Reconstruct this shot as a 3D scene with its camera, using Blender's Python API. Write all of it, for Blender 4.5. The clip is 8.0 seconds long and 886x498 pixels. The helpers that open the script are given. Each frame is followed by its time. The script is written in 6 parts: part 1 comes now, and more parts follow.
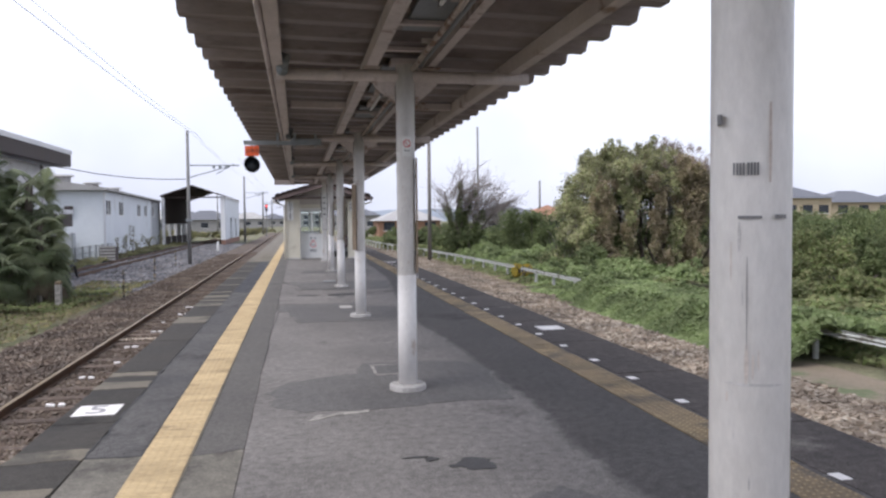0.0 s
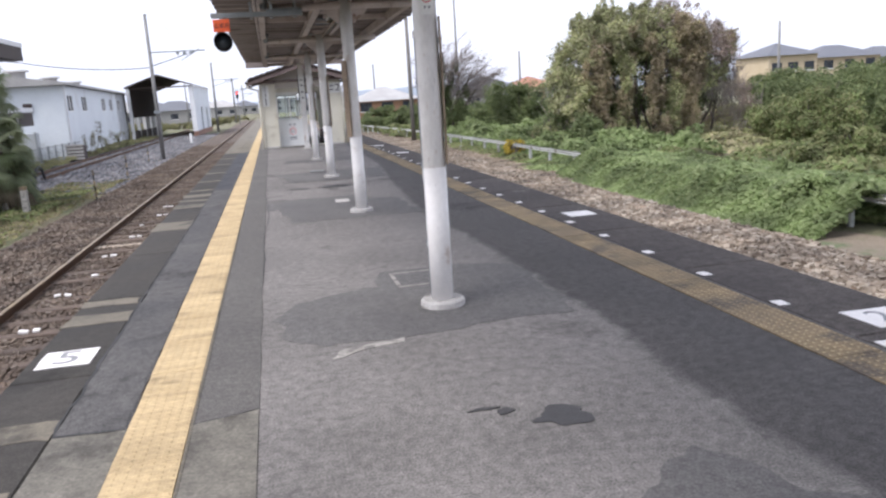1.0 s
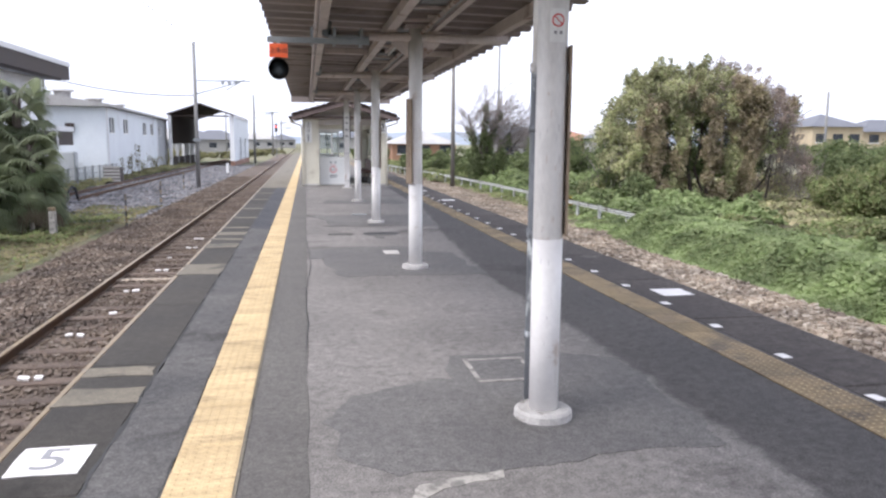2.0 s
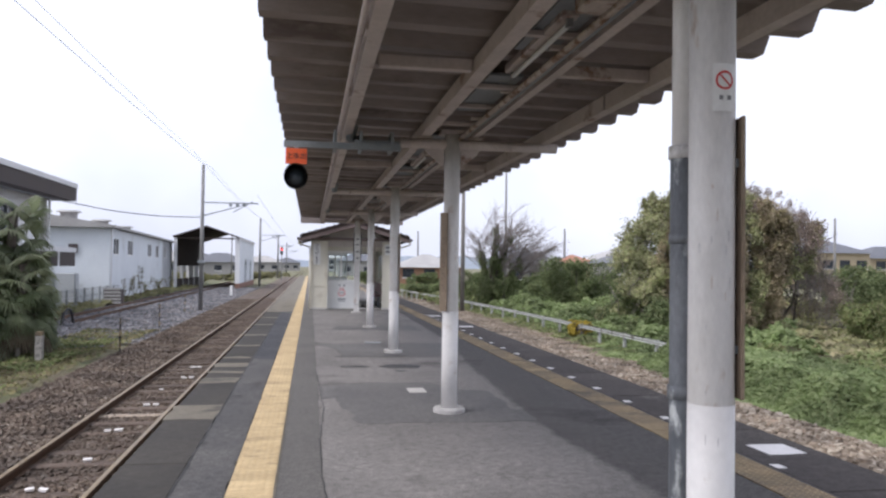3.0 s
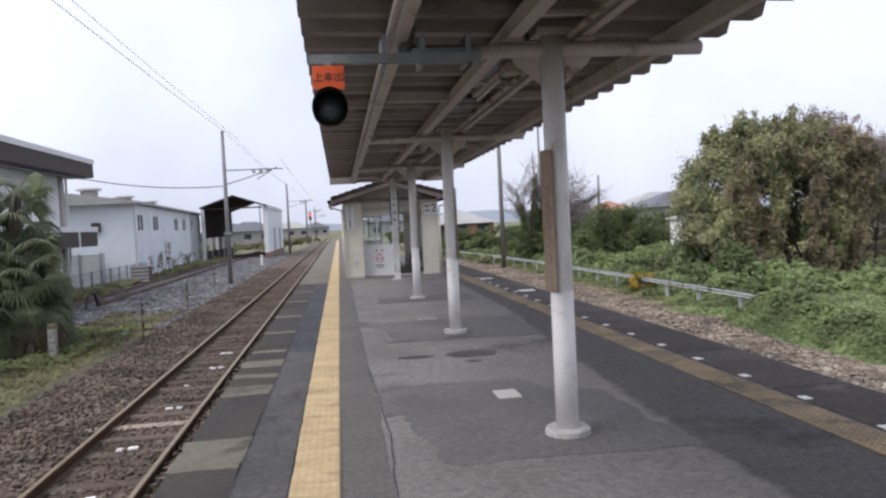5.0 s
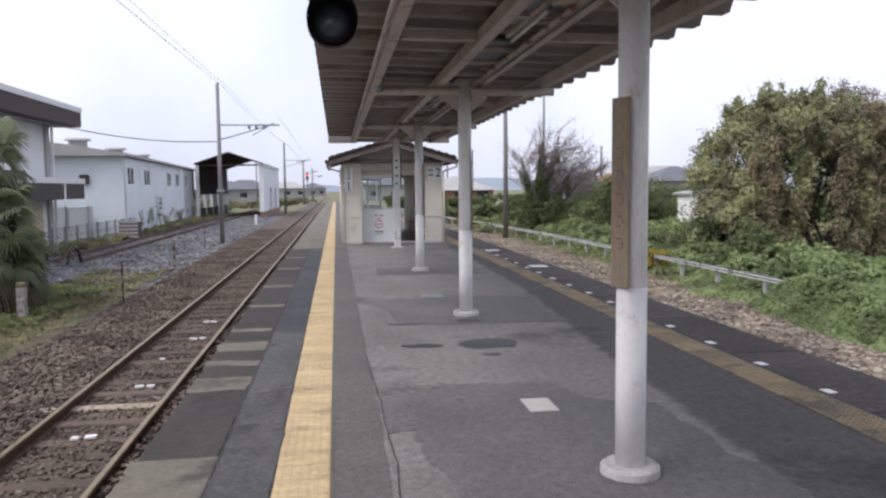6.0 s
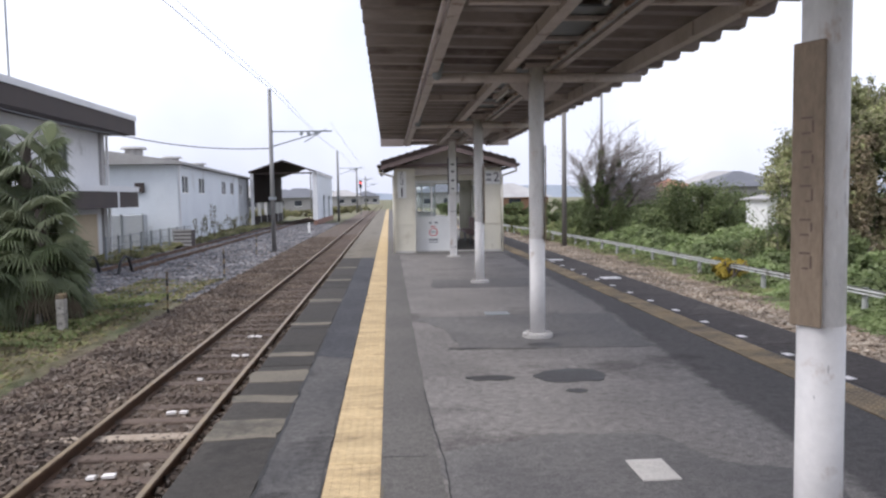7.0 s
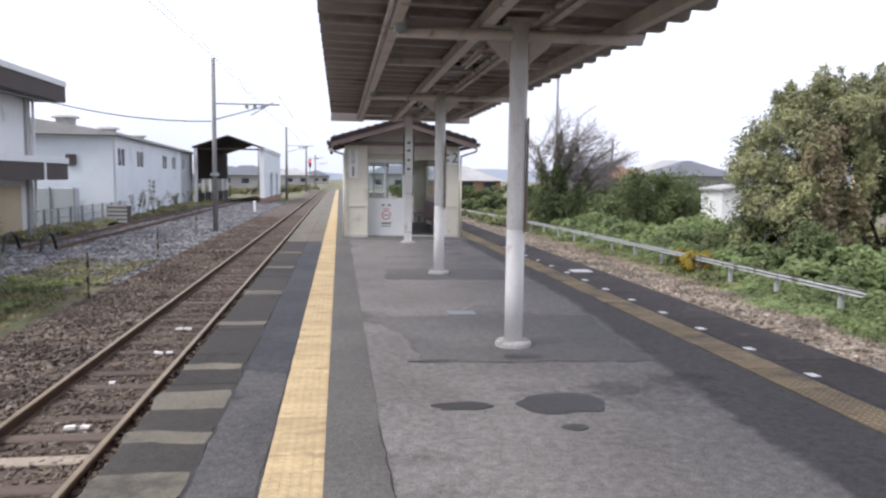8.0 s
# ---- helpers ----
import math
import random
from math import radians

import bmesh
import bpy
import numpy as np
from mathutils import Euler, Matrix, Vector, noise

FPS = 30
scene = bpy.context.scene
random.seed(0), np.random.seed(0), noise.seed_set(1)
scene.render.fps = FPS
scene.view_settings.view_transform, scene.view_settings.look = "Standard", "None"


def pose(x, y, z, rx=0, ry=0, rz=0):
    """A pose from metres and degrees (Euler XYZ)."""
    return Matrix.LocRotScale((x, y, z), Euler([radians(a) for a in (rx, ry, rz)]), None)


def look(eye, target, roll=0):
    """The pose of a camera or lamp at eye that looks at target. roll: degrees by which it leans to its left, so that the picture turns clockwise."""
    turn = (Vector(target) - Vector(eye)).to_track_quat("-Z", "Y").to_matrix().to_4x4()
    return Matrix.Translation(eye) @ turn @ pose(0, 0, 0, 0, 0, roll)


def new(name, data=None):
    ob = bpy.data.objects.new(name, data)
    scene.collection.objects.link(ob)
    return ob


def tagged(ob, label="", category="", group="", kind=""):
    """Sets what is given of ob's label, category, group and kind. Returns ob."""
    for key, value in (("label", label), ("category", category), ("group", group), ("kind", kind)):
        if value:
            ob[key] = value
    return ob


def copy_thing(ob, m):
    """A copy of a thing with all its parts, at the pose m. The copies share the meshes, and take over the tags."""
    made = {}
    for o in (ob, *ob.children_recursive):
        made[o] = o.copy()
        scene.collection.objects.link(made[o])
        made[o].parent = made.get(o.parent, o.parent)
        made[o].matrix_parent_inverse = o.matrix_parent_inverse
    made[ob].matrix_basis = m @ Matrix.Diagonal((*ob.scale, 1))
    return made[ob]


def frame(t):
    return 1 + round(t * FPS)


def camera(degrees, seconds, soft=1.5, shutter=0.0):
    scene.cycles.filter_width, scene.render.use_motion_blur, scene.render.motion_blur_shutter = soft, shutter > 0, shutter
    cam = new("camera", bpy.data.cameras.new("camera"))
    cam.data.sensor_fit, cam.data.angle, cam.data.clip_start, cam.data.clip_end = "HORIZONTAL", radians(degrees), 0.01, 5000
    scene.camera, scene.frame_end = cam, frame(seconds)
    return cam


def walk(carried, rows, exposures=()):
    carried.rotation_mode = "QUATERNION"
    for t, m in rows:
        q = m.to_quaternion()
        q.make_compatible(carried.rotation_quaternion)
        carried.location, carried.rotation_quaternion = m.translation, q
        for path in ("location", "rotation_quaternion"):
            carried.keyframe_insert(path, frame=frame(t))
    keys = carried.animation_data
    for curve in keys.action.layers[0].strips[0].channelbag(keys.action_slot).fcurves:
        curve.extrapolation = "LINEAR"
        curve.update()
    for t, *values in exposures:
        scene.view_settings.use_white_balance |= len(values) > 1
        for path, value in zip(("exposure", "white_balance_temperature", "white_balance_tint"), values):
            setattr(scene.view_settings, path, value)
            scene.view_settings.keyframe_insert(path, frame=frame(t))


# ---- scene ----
cam = camera(61.0, 8.0, soft=2.4)

PATH = [
    (0, (-0.942, 0.017, 1.512), (-0.564, 1.979, 1.432), -0.5),
    (0.5, (-1.043, 0.661, 1.533), (-0.614, 2.599, 1.285), -4.3),
    (1, (-1.101, 1.337, 1.519), (-0.692, 3.253, 1.119), -3.6),
    (1.5, (-1.263, 1.981, 1.522), (-0.851, 3.911, 1.2), -0.7),
    (2, (-1.298, 2.67, 1.539), (-0.945, 4.619, 1.258), 0.4),
    (2.2, (-1.24, 2.936, 1.477), (-0.927, 4.904, 1.305), 0.9),
    (3.3, (-1.555, 4.442, 1.523), (-1.186, 6.407, 1.573), 0.4),
    (3.5, (-1.611, 4.625, 1.537), (-1.23, 6.588, 1.571), -0.8),
    (4, (-1.597, 5.258, 1.532), (-1.268, 7.23, 1.608), -4.4),
    (4.2, (-1.599, 5.573, 1.559), (-1.301, 7.551, 1.568), -3.8),
    (5.3, (-1.55, 6.913, 1.573), (-1.301, 8.896, 1.492), -2.2),
    (5.5, (-1.545, 7.252, 1.557), (-1.367, 9.242, 1.462), -0.8),
    (6, (-1.579, 7.866, 1.582), (-1.301, 9.84, 1.421), -0.6),
    (6.5, (-1.543, 8.521, 1.55), (-1.424, 10.506, 1.33), -0.3),
    (7, (-1.57, 9.113, 1.526), (-1.43, 11.104, 1.387), -0.9),
    (7.5, (-1.508, 9.778, 1.491), (-1.353, 11.766, 1.339), -1.3),
    (8, (-1.567, 10.472, 1.506), (-1.294, 12.444, 1.32), 0.7),
]
EXPOSURES = [(0.0, 0.66, 6250, 14), (0.5, 0.63, 6250, 14), (1.0, 1.00, 6250, 14), (1.5, 1.08, 6250, 14), (2.0, 1.21, 6250, 14), (3.3, 0.53, 6250, 14), (4.0, 0.47, 6250, 14), (5.5, 0.51, 6250, 14), (6.5, 0.66, 6250, 14), (7.0, 0.68, 6250, 14), (7.5, 0.66, 6250, 14), (8.0, 0.83, 6250, 14)]
walk(cam, [(t, look(e, g, r)) for t, e, g, r in PATH], EXPOSURES)

# ---- light ----
world = bpy.data.worlds.new("overcast")
scene.world = world
world.use_nodes = True
wn, wl = world.node_tree.nodes, world.node_tree.links
sky = wn.new("ShaderNodeTexSky")
sky.sky_type, sky.sun_disc = "NISHITA", False
sky.sun_elevation, sky.sun_rotation = radians(48), radians(270)
sky.air_density, sky.dust_density = 1.0, 4.0
grey = wn.new("ShaderNodeHueSaturation")
grey.inputs["Saturation"].default_value = 0.4
wl.new(sky.outputs[0], grey.inputs["Color"])
# thin cloud layer: evens the sky out and mottles it softly
wc = wn.new("ShaderNodeTexCoord")
wnoise = wn.new("ShaderNodeTexNoise")
wnoise.inputs["Scale"].default_value, wnoise.inputs["Detail"].default_value = 2.2, 5
wl.new(wc.outputs["Generated"], wnoise.inputs["Vector"])
wramp = wn.new("ShaderNodeValToRGB")
wramp.color_ramp.elements[0].position, wramp.color_ramp.elements[0].color = 0.3, (5.4, 5.75, 6.9, 1)
wramp.color_ramp.elements[1].position, wramp.color_ramp.elements[1].color = 0.7, (8.5, 8.75, 9.5, 1)
wl.new(wnoise.outputs["Fac"], wramp.inputs["Fac"])
wmix = wn.new("ShaderNodeMixRGB")
wmix.inputs["Fac"].default_value = 0.65
wl.new(grey.outputs[0], wmix.inputs[1])
wl.new(wramp.outputs[0], wmix.inputs[2])
wl.new(wmix.outputs[0], wn["Background"].inputs["Color"])
wn["Background"].inputs["Strength"].default_value = 0.12

sun = new("sun", bpy.data.lights.new("sun", "SUN"))
sun.data.energy, sun.data.angle, sun.data.color = 1.55, radians(25), (1.0, 0.97, 0.92)
sun.matrix_world = look((0, 0, 60), (0 + 30, 11 + 5, 15))


# ---- small helpers ----
def thing(name, label, category, at=(0, 0, 0), turn=0, group="", kind=""):
    ob = new(name)
    ob.empty_display_size = 0.2
    ob.matrix_basis = pose(*at, 0, 0, turn)
    return tagged(ob, label, category, group, kind)


def finish(name, me, material, parent=None, label="", smooth=False):
    me.materials.append(material)
    if smooth:
        for p in me.polygons:
            p.use_smooth = True
    ob = new(name, me)
    ob.parent = parent
    return tagged(ob, label)


def part(name, bm, material, parent=None, label="", smooth=False):
    """One bmesh as one mesh object under a thing or a part."""
    bmesh.ops.recalc_face_normals(bm, faces=bm.faces)
    me = bpy.data.meshes.new(name)
    bm.to_mesh(me)
    bm.free()
    return finish(name, me, material, parent, label, smooth)


def raw(name, verts, faces, material, parent=None, label="", smooth=False):
    me = bpy.data.meshes.new(name)
    me.from_pydata([tuple(v) for v in verts], [], faces)
    return finish(name, me, material, parent, label, smooth)


def share(name, me, parent, m):
    """A further piece on an existing mesh."""
    ob = new(name, me)
    ob.parent = parent
    ob.matrix_basis = m
    return ob


def box(bm, x0, x1, y0, y1, z0, z1, bevel=0.0):
    v = [bm.verts.new((x, y, z)) for z in (z0, z1) for x, y in ((x0, y0), (x1, y0), (x1, y1), (x0, y1))]
    f = [bm.faces.new([v[i] for i in q]) for q in
         ((3, 2, 1, 0), (4, 5, 6, 7), (0, 1, 5, 4), (1, 2, 6, 5), (2, 3, 7, 6), (3, 0, 4, 7))]
    if bevel:
        es = list({e for q in f for e in q.edges})
        bmesh.ops.bevel(bm, geom=es, offset=bevel, segments=1, affect="EDGES")
    return bm


def tube(bm, p0, p1, r0, r1=None, n=12, caps=True):
    p0, p1 = Vector(p0), Vector(p1)
    r1 = r0 if r1 is None else r1
    z = (p1 - p0).normalized()
    x = z.orthogonal().normalized()
    y = z.cross(x)
    rings = []
    for p, r in ((p0, r0), (p1, r1)):
        rings.append([bm.verts.new(p + r * (math.cos(a) * x + math.sin(a) * y))
                      for a in (2 * math.pi * i / n for i in range(n))])
    for i in range(n):
        j = (i + 1) % n
        bm.faces.new((rings[0][i], rings[0][j], rings[1][j], rings[1][i]))
    if caps:
        bm.faces.new(rings[0][::-1])
        bm.faces.new(rings[1])
    return bm


def sheet(bm, pts, z0, z1):
    """A flat slab with the given outline."""
    lo = [bm.verts.new((x, y, z0)) for x, y in pts]
    hi = [bm.verts.new((x, y, z1)) for x, y in pts]
    n = len(pts)
    bm.faces.new(hi)
    for i in range(n):
        j = (i + 1) % n
        bm.faces.new((lo[i], lo[j], hi[j], hi[i]))
    return bm


def rough_outline(pts, step=0.08, amount=0.02, seed=0):
    """Walks an outline in small steps and frays it."""
    out = []
    n = len(pts)
    for i in range(n):
        a, b = Vector((*pts[i], 0)), Vector((*pts[(i + 1) % n], 0))
        k = max(1, int((b - a).length / step))
        for j in range(k):
            p = a.lerp(b, j / k)
            d = noise.noise_vector(p * 3.1 + Vector((seed, 0, 0))) * amount * 1.6 + noise.noise_vector(p * 14 + Vector((0, seed, 0))) * amount * 0.6
            out.append((p.x + d.x, p.y + d.y))
    return out


def oval(cx, cy, a, b, n=28, amount=0.12, seed=0):
    out = []
    for i in range(n):
        t = 2 * math.pi * i / n
        k = 1 + amount * 2 * noise.noise(Vector((math.cos(t) * 1.5 + seed, math.sin(t) * 1.5, 0.3)))
        out.append((cx + a * k * math.cos(t), cy + b * k * math.sin(t)))
    return out


# ---- materials ----
def mat(name, c1, c2, rough=0.8, scale=1.5, fine=60.0, grain=0.25, bump=0.3, depth=0.004, metal=0.0, each=0.0,
        stain=None, stain_scale=0.7, stain_at=0.6, stretch=(1, 1, 1), gloss_var=0.1, spec=0.5, mid=0.0):
    """Two colours mottled at a coarse scale, grain at a fine one, optional stains, bump; each: brightness varied by object."""
    m = bpy.data.materials.new(name)
    m.use_nodes = True
    n, l = m.node_tree.nodes, m.node_tree.links
    b = n["Principled BSDF"]
    geo = n.new("ShaderNodeNewGeometry")
    mp = n.new("ShaderNodeMapping")
    mp.inputs["Scale"].default_value = stretch
    l.new(geo.outputs["Position"], mp.inputs["Vector"])

    def nz(s, d, r=0.6):
        t = n.new("ShaderNodeTexNoise")
        t.inputs["Scale"].default_value, t.inputs["Detail"].default_value, t.inputs["Roughness"].default_value = s, d, r
        l.new(mp.outputs[0], t.inputs["Vector"])
        return t.outputs["Fac"]

    def ramp(f, a, z, ca=(0, 0, 0, 1), cz=(1, 1, 1, 1)):
        r = n.new("ShaderNodeValToRGB")
        r.color_ramp.elements[0].position, r.color_ramp.elements[1].position = a, z
        r.color_ramp.elements[0].color, r.color_ramp.elements[1].color = ca, cz
        l.new(f, r.inputs["Fac"])
        return r.outputs["Color"]
    coarse = nz(scale, 6)
    col = ramp(coarse, 0.35, 0.65, (*c1, 1), (*c2, 1))
    if stain:
        s = ramp(nz(stain_scale, 8, 0.65), stain_at, stain_at + 0.08)
        mx = n.new("ShaderNodeMixRGB")
        l.new(s, mx.inputs["Fac"])
        l.new(col, mx.inputs[1])
        mx.inputs[2].default_value = (*stain, 1)
        col = mx.outputs[0]
    fn = nz(fine, 4, 0.7)
    g = ramp(fn, 0.3, 0.7, (1 - grain,) * 3 + (1,), (1 + grain,) * 3 + (1,))
    mu = n.new("ShaderNodeMixRGB")
    mu.blend_type = "MULTIPLY"
    mu.inputs["Fac"].default_value = 1
    l.new(col, mu.inputs[1])
    l.new(g, mu.inputs[2])
    col = mu.outputs[0]
    if mid:
        g = ramp(nz(fine / 6, 5, 0.75), 0.32, 0.68, (1 - mid,) * 3 + (1,), (1 + mid,) * 3 + (1,))
        mu = n.new("ShaderNodeMixRGB")
        mu.blend_type = "MULTIPLY"
        mu.inputs["Fac"].default_value = 1
        l.new(col, mu.inputs[1])
        l.new(g, mu.inputs[2])
        col = mu.outputs[0]
    if each:
        oi = n.new("ShaderNodeObjectInfo")
        e = ramp(oi.outputs["Random"], 0, 1, (1 - each,) * 3 + (1,), (1 + each,) * 3 + (1,))
        mu = n.new("ShaderNodeMixRGB")
        mu.blend_type = "MULTIPLY"
        mu.inputs["Fac"].default_value = 1
        l.new(col, mu.inputs[1])
        l.new(e, mu.inputs[2])
        col = mu.outputs[0]
    l.new(col, b.inputs["Base Color"])
    rr = ramp(coarse, 0.3, 0.7, (rough - gloss_var,) * 3 + (1,), (min(1, rough + gloss_var),) * 3 + (1,))
    l.new(rr, b.inputs["Roughness"])
    b.inputs["Metallic"].default_value = metal
    b.inputs["Specular IOR Level"].default_value = spec
    if bump:
        bp = n.new("ShaderNodeBump")
        bp.inputs["Strength"].default_value, bp.inputs["Distance"].default_value = bump, depth
        l.new(fn, bp.inputs["Height"])
        l.new(bp.outputs[0], b.inputs["Normal"])
    return m


def island_mat(name, colours, rough=0.7, translucent=0.0, spec=0.3):
    """Pieces of one joined mesh, each its own tint."""
    m = bpy.data.materials.new(name)
    m.use_nodes = True
    n, l = m.node_tree.nodes, m.node_tree.links
    b = n["Principled BSDF"]
    geo = n.new("ShaderNodeNewGeometry")
    r = n.new("ShaderNodeValToRGB")
    els = r.color_ramp.elements
    while len(els) < len(colours):
        els.new(0.5)
    for i, c in enumerate(colours):
        els[i].position, els[i].color = i / max(1, len(colours) - 1), (*c, 1)
    l.new(geo.outputs["Random Per Island"], r.inputs["Fac"])
    t = n.new("ShaderNodeTexNoise")
    t.inputs["Scale"].default_value = 0.9
    l.new(geo.outputs["Position"], t.inputs["Vector"])
    rr = n.new("ShaderNodeValToRGB")
    rr.color_ramp.elements[0].position, rr.color_ramp.elements[0].color = 0.35, (0.65, 0.65, 0.65, 1)
    rr.color_ramp.elements[1].position, rr.color_ramp.elements[1].color = 0.65, (1.25, 1.25, 1.2, 1)
    l.new(t.outputs["Fac"], rr.inputs["Fac"])
    mu = n.new("ShaderNodeMixRGB")
    mu.blend_type = "MULTIPLY"
    mu.inputs["Fac"].default_value = 1
    l.new(r.outputs[0], mu.inputs[1])
    l.new(rr.outputs[0], mu.inputs[2])
    l.new(mu.outputs[0], b.inputs["Base Color"])
    b.inputs["Roughness"].default_value = rough
    b.inputs["Specular IOR Level"].default_value = spec
    if translucent:
        tr = n.new("ShaderNodeBsdfTranslucent")
        l.new(mu.outputs[0], tr.inputs["Color"])
        ms = n.new("ShaderNodeMixShader")
        ms.inputs[0].default_value = translucent
        l.new(b.outputs[0], ms.inputs[1])
        l.new(tr.outputs[0], ms.inputs[2])
        l.new(ms.outputs[0], n["Material Output"].inputs["Surface"])
    return m


def plain(name, c, rough=0.5, metal=0.0, emit=0.0):
    m = mat(name, c, tuple(v * 0.9 for v in c), rough, grain=0.06, bump=0.05, metal=metal)
    if emit:
        b = m.node_tree.nodes["Principled BSDF"]
        b.inputs["Emission Color"].default_value, b.inputs["Emission Strength"].default_value = (*c, 1), emit
    return m


def glass_mat(name):
    m = bpy.data.materials.new(name)
    m.use_nodes = True
    b = m.node_tree.nodes["Principled BSDF"]
    b.inputs["Base Color"].default_value = (0.9, 0.95, 0.95, 1)
    b.inputs["Roughness"].default_value = 0.03
    b.inputs["Transmission Weight"].default_value = 1.0
    b.inputs["IOR"].default_value = 1.1
    return m


ASPHALT = mat("asphalt_worn", (0.136, 0.127, 0.119), (0.217, 0.203, 0.191), 0.88, 0.5, 90, 0.6, 0.8, 0.006, stain=(0.114, 0.105, 0.1), stain_scale=0.5, stain_at=0.56, mid=0.34, spec=0.3)


def darker_side(m, tint):
    """Newer, darker surfacing along one side, with a ragged soft boundary that wanders along the platform."""
    n, l = m.node_tree.nodes, m.node_tree.links
    b = n["Principled BSDF"]
    old = b.inputs["Base Color"].links[0].from_socket
    geo = n.new("ShaderNodeNewGeometry")
    sep = n.new("ShaderNodeSeparateXYZ")
    l.new(geo.outputs["Position"], sep.inputs[0])
    along = n.new("ShaderNodeMapRange")
    along.inputs["From Max"].default_value = 30.0
    l.new(sep.outputs["Y"], along.inputs["Value"])
    edge = n.new("ShaderNodeValToRGB")
    e = edge.color_ramp.elements
    stops = ((0.0, 0.95), (2.5, 0.98), (4.2, 0.84), (6.0, 0.92), (9.2, 0.86), (11.0, 0.74), (15.0, 0.95), (19.3, 1.3), (28.9, 1.42))
    while len(e) < len(stops):
        e.new(0.5)
    for el, (y, x) in zip(e, stops):
        el.position, el.color = y / 30, (x / 2, x / 2, x / 2, 1)
    l.new(along.outputs[0], edge.inputs["Fac"])

    def calc(op, p, q):
        k = n.new("ShaderNodeMath")
        k.operation = op
        for i, v in enumerate((p, q)):
            if isinstance(v, (int, float)):
                k.inputs[i].default_value = v
            else:
                l.new(v, k.inputs[i])
        return k.outputs[0]
    wide = n.new("ShaderNodeTexNoise")
    wide.inputs["Scale"].default_value, wide.inputs["Detail"].default_value, wide.inputs["Roughness"].default_value = 3.0, 9, 0.72
    l.new(geo.outputs["Position"], wide.inputs["Vector"])
    over = calc("SUBTRACT", sep.outputs["X"], calc("MULTIPLY", edge.outputs["Color"], 2.0))
    over = calc("ADD", over, calc("MULTIPLY", calc("SUBTRACT", wide.outputs["Fac"], 0.5), 0.34))
    mask = n.new("ShaderNodeMapRange")
    mask.inputs["From Min"].default_value, mask.inputs["From Max"].default_value = -0.035, 0.05
    l.new(over, mask.inputs["Value"])
    mu = n.new("ShaderNodeMixRGB")
    mu.blend_type = "MULTIPLY"
    l.new(mask.outputs[0], mu.inputs["Fac"])
    l.new(old, mu.inputs[1])
    mu.inputs[2].default_value = (*tint, 1)
    l.new(mu.outputs[0], b.inputs["Base Color"])


darker_side(ASPHALT, (0.46, 0.46, 0.47))
ASPHALT_NEW = mat("asphalt_dark", (0.067, 0.062, 0.061), (0.106, 0.1, 0.097), 0.85, 0.7, 90, 0.5, 0.8, 0.006, mid=0.32, stain=(0.136, 0.129, 0.122), stain_scale=0.9, stain_at=0.57, spec=0.2)
ASPHALT_BLUE = mat("asphalt_blue_grey", (0.064, 0.062, 0.062), (0.111, 0.106, 0.102), 0.85, 1.1, 90, 0.5, 0.8, 0.006, mid=0.3, stain=(0.051, 0.048, 0.047), stain_scale=1.3, stain_at=0.55, spec=0.25)
ASPHALT_TAR = mat("asphalt_black", (0.04, 0.041, 0.046), (0.075, 0.076, 0.082), 0.85, 1.1, 90, 0.5, 0.8, 0.006, mid=0.25, spec=0.2)
ASPHALT_STRIP = mat("asphalt_strip", (0.093, 0.087, 0.082), (0.129, 0.122, 0.113), 0.88, 0.7, 110, 0.45, 0.5, 0.004, mid=0.2, spec=0.25)
PATCH = mat("asphalt_patch", (0.089, 0.084, 0.082), (0.131, 0.125, 0.119), 0.85, 0.9, 90, 0.5, 0.7, 0.005, mid=0.25)
TAR = mat("tar_stain", (0.031, 0.03, 0.03), (0.047, 0.044, 0.044), 0.6, 5, 90, 0.3, 0.4)
SEAM = plain("tar_seam", (0.03, 0.03, 0.03), 0.8)
EDGE = mat("edge_concrete", (0.041, 0.038, 0.034), (0.063, 0.058, 0.052), 0.8, 1.3, 80, 0.3, 0.4, stain=(0.031, 0.029, 0.026), stain_scale=0.6, each=0.08, mid=0.18, spec=0.15)
EDGE_LIGHT = mat("pale_concrete", (0.112, 0.098, 0.073), (0.161, 0.141, 0.108), 0.85, 2.2, 60, 0.25, 0.3, stain=(0.064, 0.057, 0.044), stain_scale=1.6, stain_at=0.55, mid=0.15)
EDGE_MID = mat("brown_concrete", (0.122, 0.113, 0.096), (0.186, 0.173, 0.147), 0.85, 2.0, 60, 0.3, 0.4, stain=(0.083, 0.077, 0.067), stain_scale=1.3, stain_at=0.54, mid=0.2, spec=0.2)
CEMENT = mat("dull_cement", (0.25, 0.235, 0.21), (0.36, 0.34, 0.31), 0.9, 5, 60, 0.25, 0.3, stain=(0.15, 0.142, 0.13), stain_scale=9, stain_at=0.52)
EDGE_RIGHT = mat("edge_wet", (0.046, 0.039, 0.036), (0.085, 0.075, 0.068), 0.8, 0.8, 70, 0.5, 0.6, stain=(0.135, 0.122, 0.108), stain_scale=0.7, stain_at=0.58, mid=0.35, each=0.15, spec=0.15)
CONCRETE = mat("concrete", (0.42, 0.4, 0.37), (0.54, 0.52, 0.49), 0.9, 1.5, 50, 0.15, 0.4, stain=(0.28, 0.26, 0.23))
FOOT = mat("worn_footing_paint", (0.328, 0.316, 0.299), (0.459, 0.443, 0.426), 0.85, 6, 50, 0.18, 0.4, stain=(0.213, 0.201, 0.184), stain_scale=8, stain_at=0.56)
